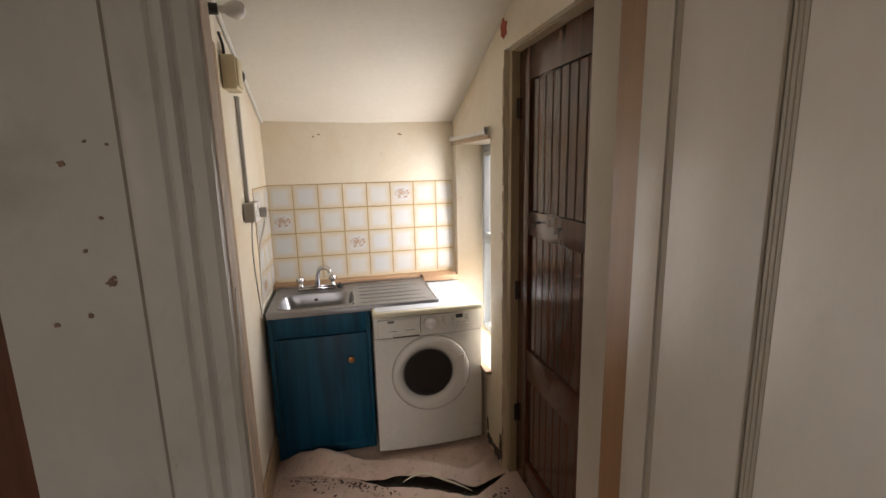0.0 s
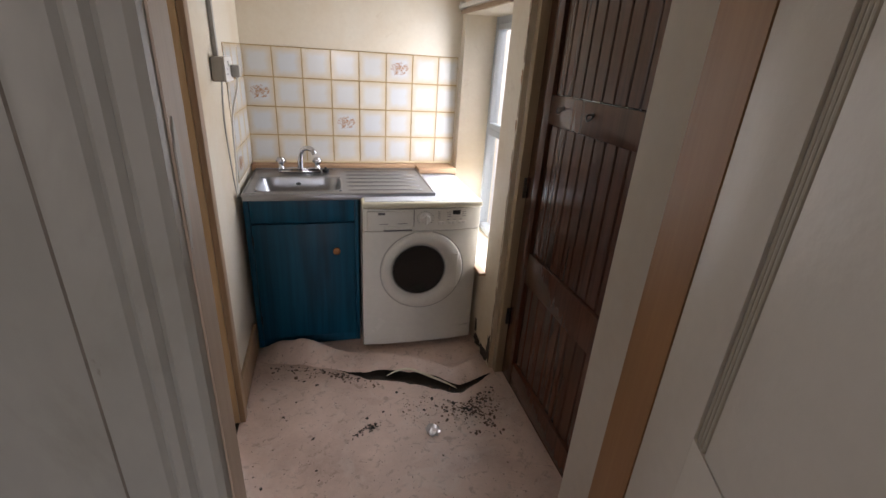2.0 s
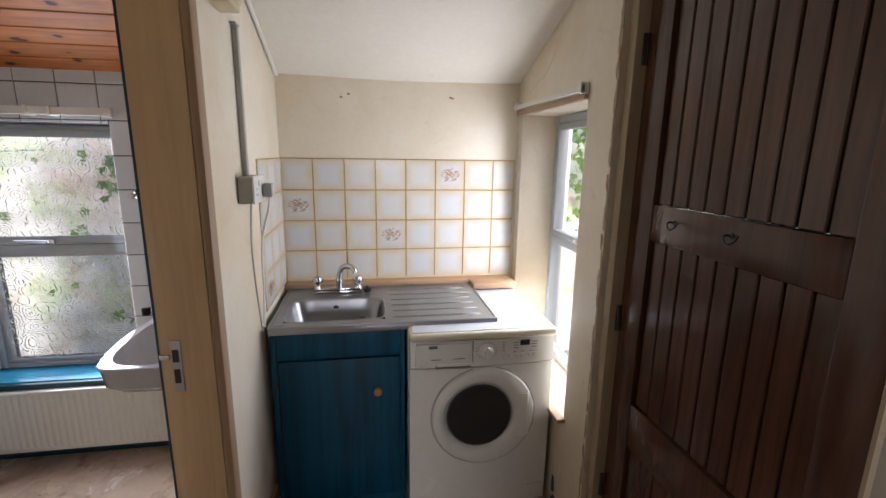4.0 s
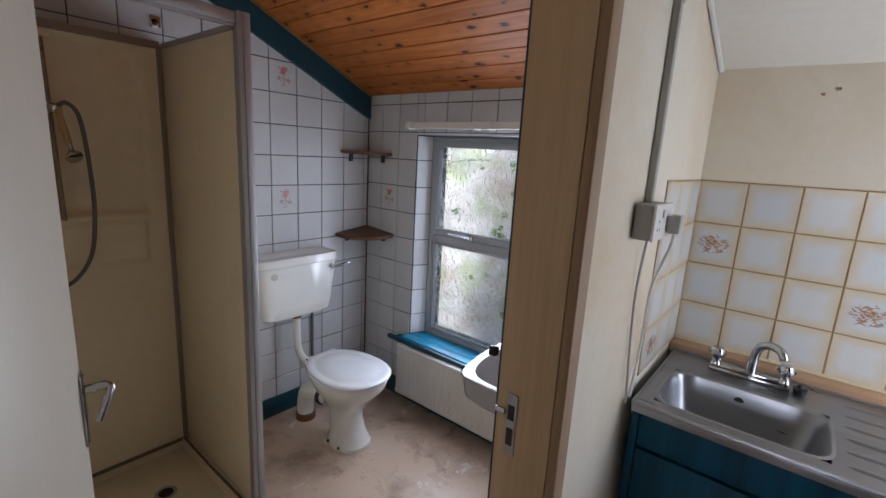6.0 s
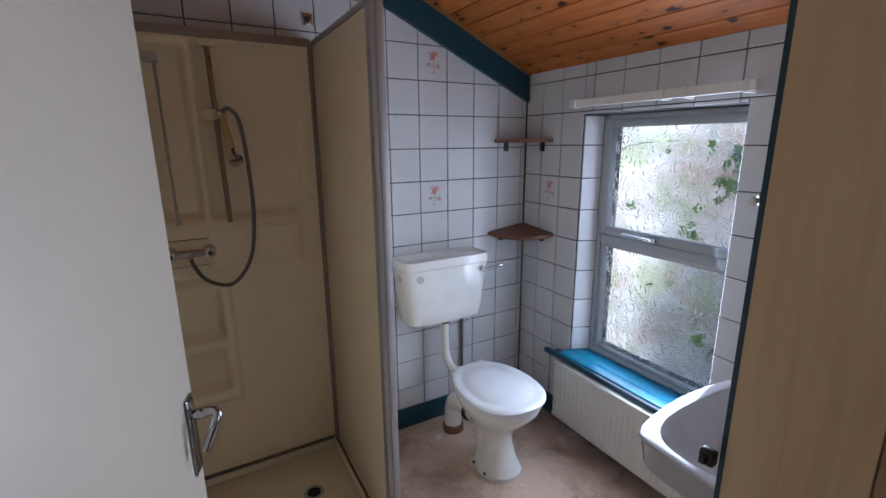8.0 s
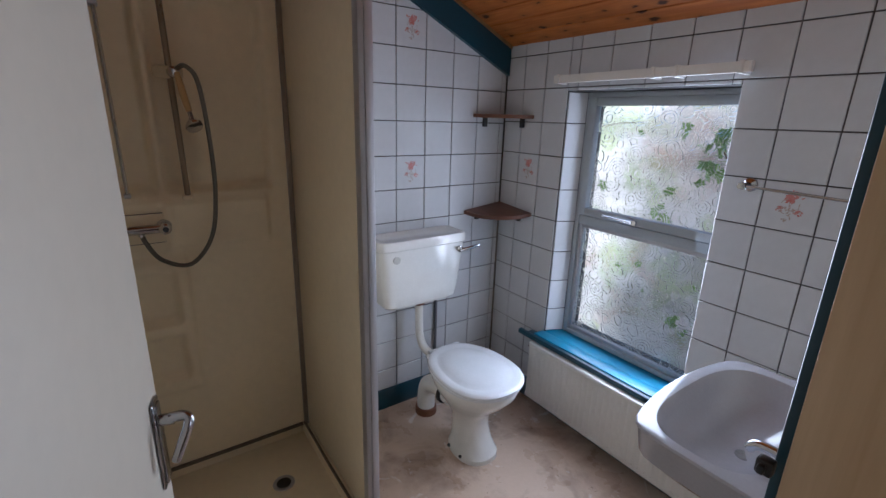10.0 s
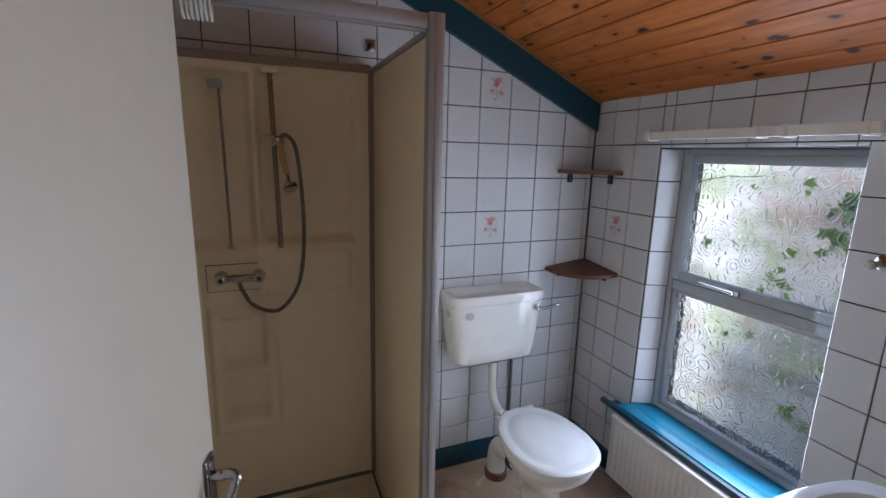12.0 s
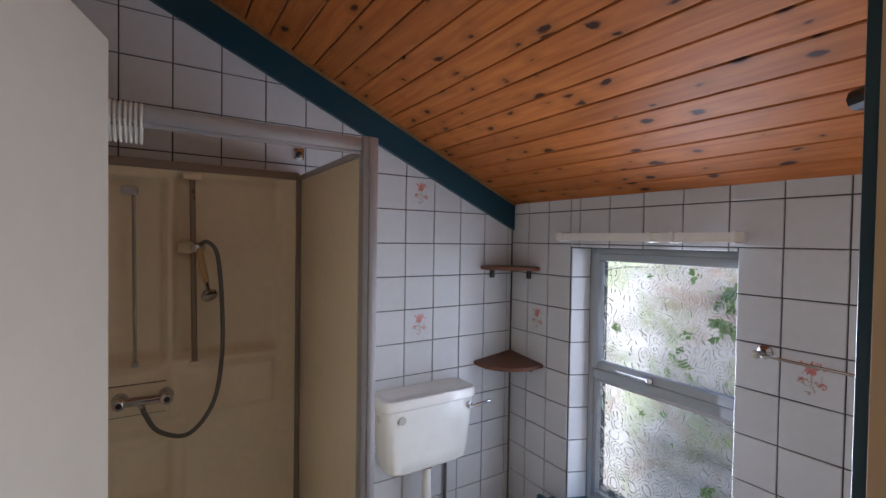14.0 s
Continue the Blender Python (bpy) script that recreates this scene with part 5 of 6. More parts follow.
part("lever", cist_lever(), M["chrome"], cistern, "chrome flush lever")
part("cap", lathe(bmesh.new(), (-1.690, 3.255, 0.885), (1, 0, 0), [(0.018, 0), (0.018, 0.003), (0.004, 0.004)], 18), M["grey_plastic"], cistern, "grey blanking cap")
part("cap", lathe(bmesh.new(), (-1.765, 3.178, 0.885), (0, -1, 0), [(0.018, -0.004), (0.018, 0.003), (0.004, 0.004)], 18), M["grey_plastic"], cistern, "grey blanking cap")
flush = thing("flush_pipe", (-1.78, 3.44, 0.4), "white plastic flush pipe below the cistern", "pipe")
part("pipe", tube(bmesh.new(), smooth_path([(-1.785, 3.435, 0.632), (-1.785, 3.437, 0.50), (-1.780, 3.442, 0.41), (-1.745, 3.455, 0.355), (-1.655, 3.475, 0.335)], 6), 0.021, 16), M["pvc"], flush)
part("nut", lathe(bmesh.new(), (-1.785, 3.435, 0.600), (0, 0, 1), [(0.026, 0), (0.030, 0.004), (0.030, 0.022), (0.026, 0.030)], 10), M["brown_pipe"], flush)
solid("supply_pipe", rod(bmesh.new(), (-1.860, 3.590, 0.10), (-1.860, 3.590, 0.66), 0.0080, 10), M["print_grey"], "dark painted water pipe up the wall", "pipe")
# This second rod draws the dark grout line of the corner, not a pipe.
solid("supply_pipe", rod(bmesh.new(), (-1.866, 4.008, 0.11), (-1.866, 4.008, 1.03), 0.004, 10), M["seal"], "thin dark rod standing in for the grout line in the corner", "pipe")


def corner_shelf(z, r, droop=(0.0, 0.0)):
    th = thing("corner_shelf", (-1.85, 3.99, z), "brown wooden quarter-round corner shelf" + (", drooping forward" if droop[0] else ""), "shelf", "corner shelves")
    n = 16
    cx, cy = TOILET_FACE_X + 0.001, BATH_FACE_Y - 0.001
    prof = [(cx, cy)] + [(cx + r * math.sin(a), cy - r * math.cos(a)) for a in [math.pi / 2 * k / n for k in range(n + 1)]]
    board = prism(prof, z, z + 0.018)
    for v in board.verts:
        v.co.z -= droop[0] * (v.co.x - cx) + droop[1] * (cy - v.co.y)
    part("board", board, M["shelf_wood"], th)
    part("bracket", box(cx + 0.001, cy - r * 0.72, z - 0.045 - droop[1] * r * 0.7, cx + 0.018, cy - r * 0.62, z + 0.002 - droop[1] * r * 0.72, 0.002), M["black"], th)
    part("bracket", box(cx + r * 0.62, cy - 0.018, z - 0.045 - droop[0] * r * 0.7, cx + r * 0.72, cy - 0.001, z + 0.002 - droop[0] * r * 0.72, 0.002), M["black"], th)
    return th


corner_shelf(1.515, 0.215)
corner_shelf(1.048, 0.250, (0.09, 0.12))

radiator = thing("radiator", (-1.05, 3.93, 0.25), "white panel radiator below the blue sill", "radiator")


def rad_panel():
    bm = bmesh.new()
    x0, x1, y0 = -1.455, -0.42, 3.905
    n = 34
    prof = []
    for k in range(n):
        a = x0 + 0.02 + (x1 - x0 - 0.04) * k / n
        w = (x1 - x0 - 0.04) / n
        prof += [(a, y0 + 0.0045), (a + w * 0.3, y0), (a + w * 0.7, y0), (a + w * 0.95, y0 + 0.0045)]
    prof = [(x0, y0 + 0.006)] + prof + [(x1, y0 + 0.006), (x1, y0 + 0.03), (x0, y0 + 0.03)]
    lo = [Vector((x, y, 0.11)) for x, y in prof]
    hi = [Vector((x, y, 0.385)) for x, y in prof]
    skin(bm, [lo, hi])
    bx(bm, x0, y0 - 0.001, 0.09, x1, y0 + 0.032, 0.112, 0.004)
    bx(bm, x0, y0 - 0.001, 0.383, x1, y0 + 0.032, 0.405, 0.004)
    bmesh.ops.recalc_face_normals(bm, faces=bm.faces)
    return bm


part("panel", rad_panel(), M["rad"], radiator)
for x in (-1.35, -0.55):
    part("wall_bracket", box(x, 3.937, 0.13, x + 0.03, 4.014, 0.37, 0.003), M["rad"], radiator)
part("vent_plug", rod(bmesh.new(), (-1.470, 3.925, 0.375), (-1.455, 3.925, 0.375), 0.008, 10), M["chrome"], radiator)

basin = thing("wash_basin", (-0.35, 3.54, 0.7), "pale grey porcelain wash basin on the wall", "basin")
BC = (-0.335, 3.545)


def basin_shell():
    def inside(x, y, d):
        """Straight sides, gently bowed front, inset by d."""
        u, w = (y - 3.530) / (0.292 - d), (x + 0.129) / -1.0
        depth = 0.372 + 0.043 * (1 - min(abs(u), 1) ** 2) - d
        return (abs(u) ** 14 + (abs(w) / depth) ** 14 < 1) if w > 0 else abs(u) < 1 and w > -1e-6

    def ring(z, d):
        out = []
        for k in range(72):
            a = 2 * math.pi * k / 72
            lo, hi = 0.0, 0.6
            for _ in range(22):
                mid = (lo + hi) / 2
                if inside(-0.34 + mid * math.cos(a), 3.53 + mid * math.sin(a), d):
                    lo = mid
                else:
                    hi = mid
            out.append(Vector((-0.34 + lo * math.cos(a), 3.53 + lo * math.sin(a), z)))
        return out

    def bowl(z, hx, hy, p=3.0, cx=-0.365):
        out = []
        for k in range(72):
            a = 2 * math.pi * k / 72
            c, q = math.cos(a), math.sin(a)
            r = (abs(c / hx) ** p + abs(q / hy) ** p) ** (-1 / p)
            out.append(Vector((cx + r * c, 3.522 + r * q, z)))
        return out
    rings = [ring(0.640, 0.16), ring(0.668, 0.10), ring(0.700, 0.040), ring(0.725, 0.014), ring(0.785, 0.006), ring(0.800, 0.0), ring(0.8055, 0.003), ring(0.8065, 0.008),
             bowl(0.8060, 0.142, 0.256), bowl(0.801, 0.137, 0.250), bowl(0.775, 0.126, 0.235), bowl(0.725, 0.105, 0.195, 2.6), bowl(0.690, 0.070, 0.120, 2.2), bowl(0.678, 0.03, 0.04, 2.0), bowl(0.676, 0.008, 0.008, 2.0)]
    return loft(rings)


part("bowl", basin_shell(), M["basin_grey"], basin)
part("waste", lathe(bmesh.new(), (BC[0] - 0.01, BC[1], 0.677), (0, 0, 1), [(0.022, 0), (0.022, 0.002), (0.008, 0.001)], 18), M["chrome"], basin)


def pillar_tap(y):
    th = thing("basin_tap", (-0.19, y, 0.808), "chrome pillar tap on the basin", "tap", "basin taps")
    bm = lathe(bmesh.new(), (-0.190, y, 0.8068), (0, 0, 1), [(0.024, 0), (0.022, 0.006), (0.016, 0.010), (0.015, 0.045), (0.017, 0.050)], 18)
    part("body", bm, M["chrome"], th)
    part("spout", tube(bmesh.new(), smooth_path([(-0.195, y, 0.835), (-0.235, y, 0.848), (-0.275, y, 0.845), (-0.290, y, 0.828)], 5), 0.011, 12), M["chrome"], th)
    part("tap_head", lathe(bmesh.new(), (-0.190, y, 0.8575), (0, 0, 1), [(0.016, 0), (0.026, 0.006), (0.030, 0.020), (0.027, 0.034), (0.004, 0.036)], 10), M["chrome"], th)
    part("cap", lathe(bmesh.new(), (-0.190, y, 0.8930), (0, 0, 1), [(0.021, 0), (0.021, 0.003), (0.018, 0.005), (0.003, 0.006)], 18), M["cap_blue"], th, "dark blue cap")


pillar_tap(3.36)
pillar_tap(3.73)

towel_rail = thing("towel_rail", (-0.5, 3.96, 1.325), "thin chrome towel rail on the tiled wall", "towel rail")
part("bar", rod(bmesh.new(), (-0.645, 3.955, 1.322), (-0.24, 3.955, 1.312), 0.005, 10), M["chrome"], towel_rail)
for x in (-0.645, -0.24):
    part("bracket", lathe(bmesh.new(), (x, 4.0145, 1.322), (0, -1, 0), [(0.024, 0), (0.022, 0.006), (0.010, 0.014), (0.010, 0.058), (0.014, 0.062), (0.012, 0.072), (0.002, 0.074)], 8), M["chrome_dark"], towel_rail)
bolt = thing("door_bolt", (-0.16, 3.0, 1.83), "dark sliding bolt on the bathroom wall", "bolt")
part("plate", box(-0.145, 2.955, 1.80, -0.1255, 3.05, 1.86, 0.003), M["black"], bolt)
part("rod", rod(bmesh.new(), (-0.128, 3.02, 1.838), (-0.185, 3.055, 1.835), 0.013, 10), M["black"], bolt)
part("stem", rod(bmesh.new(), (-0.150, 3.03, 1.79), (-0.150, 3.03, 1.88), 0.008, 8), M["brown_pipe"], bolt)

# shower
SY0, SY1, SX = 2.085, 2.862, -1.165
tray = thing("shower_tray", (-1.5, 2.47, 0), "cream shower tray with a dark drain", "shower tray")
part("rim", bx(bx(bx(box(SX - 0.05, SY0, 0, SX, SY1, 0.125, 0.012), TOILET_FACE_X + 0.002, SY0, 0, SX - 0.05, SY0 + 0.05, 0.124, 0.010), TOILET_FACE_X + 0.002, SY1 - 0.035, 0, SX - 0.05, SY1, 0.124, 0.010), TOILET_FACE_X + 0.002, SY0 + 0.05, 0, TOILET_FACE_X + 0.05, SY1 - 0.035, 0.123, 0.010), M["shower_cream"], tray)
part("base", box(TOILET_FACE_X + 0.04, SY0 + 0.04, 0.0, SX - 0.04, SY1 - 0.03, 0.075, 0.01), M["shower_cream"], tray)
drain = part("drain", lathe(bmesh.new(), (-1.555, 2.66, 0.0752), (0, 0, 1), [(0.042, 0), (0.041, 0.003), (0.030, 0.002), (0.004, 0.001)], 22), M["alu"], tray)
part("drain_hole", lathe(bmesh.new(), (-1.555, 2.66, 0.0775), (0, 0, 1), [(0.028, 0), (0.027, 0.001), (0.004, 0.0012)], 18), M["black"], drain)

surround = thing("shower_surround", (-1.85, 2.47, 0.12), "cream moulded plastic shower wall with soap niches", "shower wall")
BX = TOILET_FACE_X + 0.060   # front face of the moulding
NICHE = ((2.155, 2.395, 1.235, 1.86), (2.415, 2.775, 1.235, 1.875), (2.235, 2.412, 0.745, 0.955), (2.240, 2.412, 0.520, 0.700))


def moulded_back():
    """A sheet with recesses, rounded where they meet."""
    bm = bmesh.new()
    ny, nz = 90, 150
    rows = []
    for j in range(nz + 1):
        z = 0.115 + (1.895 - 0.115) * j / nz
        row = []
        for i in range(ny + 1):
            y = SY0 + 0.002 + (SY1 - 0.03 - SY0) * i / ny
            d = 0.0
            for k, (a, b, c, e) in enumerate(NICHE):
                inside = min(y - a, b - y, z - c, e - z)
                deep = (0.054, 0.050, 0.057, 0.057)[k]
                d = max(d, deep * min(1, max(0, inside / 0.012)) ** 0.7 if inside > 0 else 0)
                if k > 1 and inside > 0:
                    d *= 0.45 + 0.55 * min(1, max(0, (e - z) / (e - c)))
            rib = 0.014 if (2.395 < y < 2.75 and 1.03 < z < 1.20) else 0.0
            rib += 0.012 if (2.20 < y < 2.425 and 1.02 < z < 1.21) else 0.0
            rib += 0.018 if (2.205 < y < 2.445 and 0.47 < z < 1.0) else 0.0
            row.append(bm.verts.new((BX - d + rib, y, z)))
        rows.append(row)
    for _ in range(1):
        src = [[v.co.x for v in r] for r in rows]
        for j in range(1, nz):
            for i in range(1, ny):
                rows[j][i].co.x = (8 * src[j][i] + src[j - 1][i] + src[j + 1][i] + src[j][i - 1] + src[j][i + 1]) / 12
    for j in range(nz):
        for i in range(ny):
            bm.faces.new((rows[j][i], rows[j][i + 1], rows[j + 1][i + 1], rows[j + 1][i]))
    return bm


part("back_panel", moulded_back(), M["shower_cream"], surround, angle=70)
part("top_edge", box(TOILET_FACE_X + 0.002, SY0, 1.893, BX + 0.012, SY1 - 0.02, 1.922, 0.005), M["trim_brown"], surround)
part("side_panel", box(TOILET_FACE_X + 0.002, SY0 - 0.012, 0.1, SX - 0.06, SY0 + 0.004, 1.92, 0.004), M["shower_cream"], surround)
part("sealant", tube(bmesh.new(), [(BX + 0.004, SY0 + 0.05, 0.128), (BX + 0.004, 2.5, 0.127), (BX + 0.004, SY1 - 0.04, 0.128)], 0.008, 6), M["seal"], surround, "black mouldy sealant")
part("corner_seal", box(BX - 0.005, SY1 - 0.032, 0.12, BX + 0.012, SY1 - 0.014, 1.90, 0.002), M["trim_brown"], surround)
part("sealant", tube(bmesh.new(), [(BX, SY1 - 0.030, 0.130), (-1.5, SY1 - 0.032, 0.128), (SX - 0.02, SY1 - 0.030, 0.130)], 0.006, 6), M["seal"], surround)

screen = thing("shower_screen", (-1.5, 2.85, 0.12), "cream shower side panel in a grey aluminium frame", "shower screen")
part("panel", box(BX + 0.010, SY1 - 0.014, 0.125, SX - 0.012, SY1 + 0.010, 1.895, 0.003), M["shower_cream"], screen)
part("post", bx(box(SX - 0.015, SY1 - 0.022, 0.0, SX + 0.020, SY1 + 0.022, 1.945, 0.004), SX + 0.018, SY1 - 0.006, 0.0, SX + 0.026, SY1 + 0.012, 1.94, 0.002), M["alu"], screen, "grey aluminium post")
part("top_rail", bx(box(SX - 0.015, SY0, 1.905, SX + 0.012, SY1 - 0.023, 1.942, 0.004), SX - 0.010, SY0, 1.898, SX + 0.004, SY1 - 0.023, 1.906, 0.002), M["alu"], screen)
part("panel_cap", box(BX + 0.012, SY1 - 0.018, 1.8955, SX - 0.016, SY1 + 0.014, 1.915, 0.003), M["alu"], screen)
part("wall_channel", box(TOILET_FACE_X + 0.002, SY1 - 0.012, 0.12, BX + 0.009, SY1 + 0.016, 1.915, 0.002), M["alu"], screen)
fix = thing("wall_bracket", (-1.86, 2.86, 2.0), "broken chrome curtain bracket on the tiles", "bracket")
part("plate", box(TOILET_FACE_X + 0.001, 2.835, 1.985, TOILET_FACE_X + 0.006, 2.875, 2.03, 0.002), M["chrome"], fix)
part("boss", lathe(bmesh.new(), (TOILET_FACE_X + 0.006, 2.853, 2.006), (1, 0, 0), [(0.014, 0), (0.012, 0.008), (0.006, 0.012)], 12), M["black"], fix)
rings_th = thing("curtain_rings", (SX, 2.32, 1.92), "bunch of clear white curtain rings on the rail", "curtain rings")
for k in range(7):
    y = 2.285 + 0.009 * k
    part("ring", tube(bmesh.new(), [(SX + 0.032 * math.cos(a) - 0.002, y, 1.905 + 0.042 * math.sin(a)) for a in [2 * math.pi * q / 16 for q in range(17)]], 0.0028, 6), M["pvc"], rings_th)

riser = thing("shower_riser", (BX, 2.48, 1.55), "shower riser rail with a hand shower", "shower")
part("rail", rod(bmesh.new(), (BX + 0.006, 2.480, 1.215), (BX + 0.006, 2.470, 1.865), 0.0095, 12), M["bronze"], riser)
part("end_bracket", box(BX - 0.03, 2.44, 1.862, BX + 0.022, 2.50, 1.885, 0.008), M["shower_cream"], riser)
part("end_bracket", box(BX - 0.03, 2.462, 1.205, BX + 0.018, 2.498, 1.222, 0.006), M["shower_cream"], riser)
part("slider", bx(box(BX - 0.008, 2.425, 1.605, BX + 0.026, 2.475, 1.645, 0.008), BX - 0.006, 2.492, 1.61, BX + 0.022, 2.512, 1.64, 0.006), M["pvc_old"], riser)
part("holder", lathe(bmesh.new(), (BX + 0.022, 2.480, 1.625), (1, 0.2, 0), [(0.018, 0), (0.018, 0.022), (0.010, 0.030), (0.003, 0.031)], 14), M["chrome"], riser)
part("hand_grip", tube(bmesh.new(), [(BX + 0.050, 2.490, 1.625), (BX + 0.052, 2.500, 1.56), (BX + 0.05, 2.512, 1.505)], [0.009, 0.012, 0.010], 12), M["handle_wood"], riser, "amber plastic grip")
part("hand_head", lathe(bmesh.new(), (BX + 0.050, 2.520, 1.462), (0.5, 0.2, -0.5), [(0.010, -0.02), (0.022, -0.006), (0.028, 0.004), (0.026, 0.012), (0.003, 0.013)], 18), M["chrome"], riser)
part("hand_neck", tube(bmesh.new(), [(BX + 0.05, 2.512, 1.507), (BX + 0.050, 2.518, 1.475)], 0.007, 10), M["chrome"], riser)
part("hose", tube(bmesh.new(), smooth_path([(BX + 0.045, 2.492, 1.635), (BX + 0.06, 2.515, 1.645), (BX + 0.065, 2.545, 1.60), (BX + 0.06, 2.560, 1.45), (BX + 0.06, 2.562, 1.25), (BX + 0.06, 2.535, 1.08), (BX + 0.06, 2.46, 0.985), (BX + 0.06, 2.375, 1.01), (BX + 0.06, 2.335, 1.075), (BX + 0.055, 2.325, 1.115)], 8), 0.0075, 10), M["hose"], riser, "ribbed metal hose")
rail2 = thing("grab_rail", (BX, 2.31, 1.55), "thin chrome rail in the shower recess", "rail")
part("rail", rod(bmesh.new(), (BX + 0.0, 2.305, 1.235), (BX + 0.0, 2.300, 1.815), 0.006, 10), M["chrome"], rail2)
part("end_bracket", box(BX - 0.045, 2.265, 1.800, BX + 0.012, 2.312, 1.830, 0.006), M["alu"], rail2)
part("end_bracket", box(BX - 0.03, 2.295, 1.222, BX + 0.01, 2.315, 1.236, 0.004), M["alu"], rail2)
mixer = thing("shower_mixer", (BX, 2.32, 1.12), "chrome bar shower mixer on a moulded plate", "shower mixer")
# Slightly larger dark sheet that outlines the mixer plate.
part("plate_seal", box(BX + 0.0105, 2.212, 1.062, BX + 0.014, 2.428, 1.168, 0.001), M["seal"], mixer, "thin dark outline behind the plate")
part("plate", box(BX + 0.0112, 2.215, 1.065, BX + 0.019, 2.425, 1.165, 0.003), M["shower_cream"], mixer)
part("bar", rod(bmesh.new(), (BX + 0.058, 2.262, 1.122), (BX + 0.058, 2.398, 1.122), 0.015, 14), M["chrome"], mixer)
for y in (2.265, 2.395):
    part("valve", lathe(bmesh.new(), (BX + 0.019, y, 1.122), (1, 0, 0), [(0.024, 0), (0.022, 0.012), (0.016, 0.020), (0.019, 0.036), (0.019, 0.056), (0.012, 0.062), (0.003, 0.063)], 16), M["chrome"], mixer)
    part("valve_cap", lathe(bmesh.new(), (BX + 0.082, y, 1.122), (1, 0, 0), [(0.009, -0.002), (0.009, 0.002), (0.002, 0.003)], 12), M["black"], mixer)
part("outlet", rod(bmesh.new(), (BX + 0.058, 2.325, 1.122), (BX + 0.055, 2.325, 1.10), 0.010, 10), M["chrome"], mixer)

# ---- outdoors ----
ground = solid("ground", box(-60, -60, -0.35, 60, 70, -0.25), M["gravel"], "grey gravel ground outside", "ground", kind=S)


def bank():
    bm = bmesh.new()
    nx, nz = 60, 30
    rows = []
    for j in range(nz + 1):
        row = []
        for i in range(nx + 1):
            x = -5 + 9 * i / nx
            s = j / nz
            z = -0.3 + 1.95 * s
            y = 5.35 + 0.22 * s + 0.16 * noise.noise(Vector((x * 2.2, z * 2.2, 0))) + 0.06 * noise.noise(Vector((x * 7, z * 7, 4)))
            row.append(bm.verts.new((x, y, z)))
        rows.append(row)
    for j in range(nz):
        for i in range(nx):
            bm.faces.new((rows[j][i], rows[j][i + 1], rows[j + 1][i + 1], rows[j + 1][i]))
    return bm


solid("backdrop_bank", bank(), M["rock"], "pale stony bank close behind the house", "bank", kind=S, angle=60)


def leaf_cluster(bm, centre, spread, count, size, facing):
    for _ in range(count):
        c = Vector(centre) + Vector((random.gauss(0, spread[0]), random.gauss(0, spread[1]), random.gauss(0, spread[2])))
        s = size * random.uniform(0.6, 1.2)
        turn = Euler((random.uniform(-0.8, 0.8), random.uniform(-0.8, 0.8), random.uniform(0, 6.28))).to_matrix() @ Euler((radians(random.uniform(40, 100)), 0, 0)).to_matrix()
        rim = []
        for k in range(10):
            a = 2 * math.pi * k / 10
            r = s * (1.0 if k % 2 == 0 else 0.62)
            rim.append(bm.verts.new(c + turn @ Vector((r * math.cos(a), r * math.sin(a), 0.12 * r * math.cos(2 * a)))))
        mid = bm.verts.new(c)
        for k in range(10):
            bm.faces.new((mid, rim[k], rim[(k + 1) % 10]))


random.seed(21)


def shrub(name, stems, leaves, label):
    th = thing(name, stems[0][0], label, "shrub")
    bm = bmesh.new()
    for path in stems:
        tube(bm, smooth_path(path, 4), [0.009 - 0.006 * k / (4 * (len(path) - 1)) for k in range(4 * (len(path) - 1) + 1)], 6)
    part("stems", bm, M["dirt_brown"], th)
    bm = bmesh.new()
    for args in leaves:
        leaf_cluster(bm, *args, None)
    part("leaves", bm, M["leaf"], th)


shrub("shrub", [[(-0.62, 4.55, -0.3), (-0.66, 4.5, 0.5), (-0.70, 4.48, 1.0), (-0.80, 4.30, 1.30), (-0.86, 4.26, 1.42)]], [((-0.885, 4.25, 1.42), (0.026, 0.015, 0.020), 7, 0.036), ((-0.89, 4.26, 1.31), (0.026, 0.015, 0.02), 7, 0.036), ((-0.93, 4.27, 0.64), (0.02, 0.015, 0.02), 5, 0.028), ((-0.66, 4.5, 0.85), (0.05, 0.04, 0.12), 8, 0.04), ((-0.85, 4.5, 0.62), (0.05, 0.03, 0.05), 6, 0.03)], "green leafy shrub outside the frosted window")
shrub("shrub", [[(-2.3, 5.0, -0.3), (-2.28, 4.95, 0.8), (-2.05, 4.95, 1.42), (-1.6, 4.98, 1.52)], [(-0.9, 5.05, -0.3), (-0.95, 5.0, 0.7), (-0.9, 5.0, 1.6)]], [((-1.55, 5.0, 1.5), (0.25, 0.1, 0.08), 6, 0.035), ((-1.45, 5.0, 1.0), (0.2, 0.1, 0.1), 9, 0.04), ((-0.9, 5.0, 1.55), (0.25, 0.1, 0.1), 12, 0.04), ((-1.2, 5.05, 0.75), (0.35, 0.1, 0.2), 14, 0.035)], "sparse green shrub on the bank")
shrub("shrub", [[(2.3, 5.4, -0.3), (2.28, 5.35, 0.8), (2.3, 5.3, 1.7)], [(2.6, 5.6, -0.3), (2.6, 5.5, 1.0), (2.55, 5.5, 2.0)]], [((2.30, 5.35, 1.75), (0.12, 0.12, 0.28), 260, 0.042), ((2.65, 5.6, 1.7), (0.2, 0.15, 0.35), 220, 0.045), ((2.3, 5.3, 0.8), (0.2, 0.15, 0.25), 30, 0.03)], "bright green bush outside the clear window")
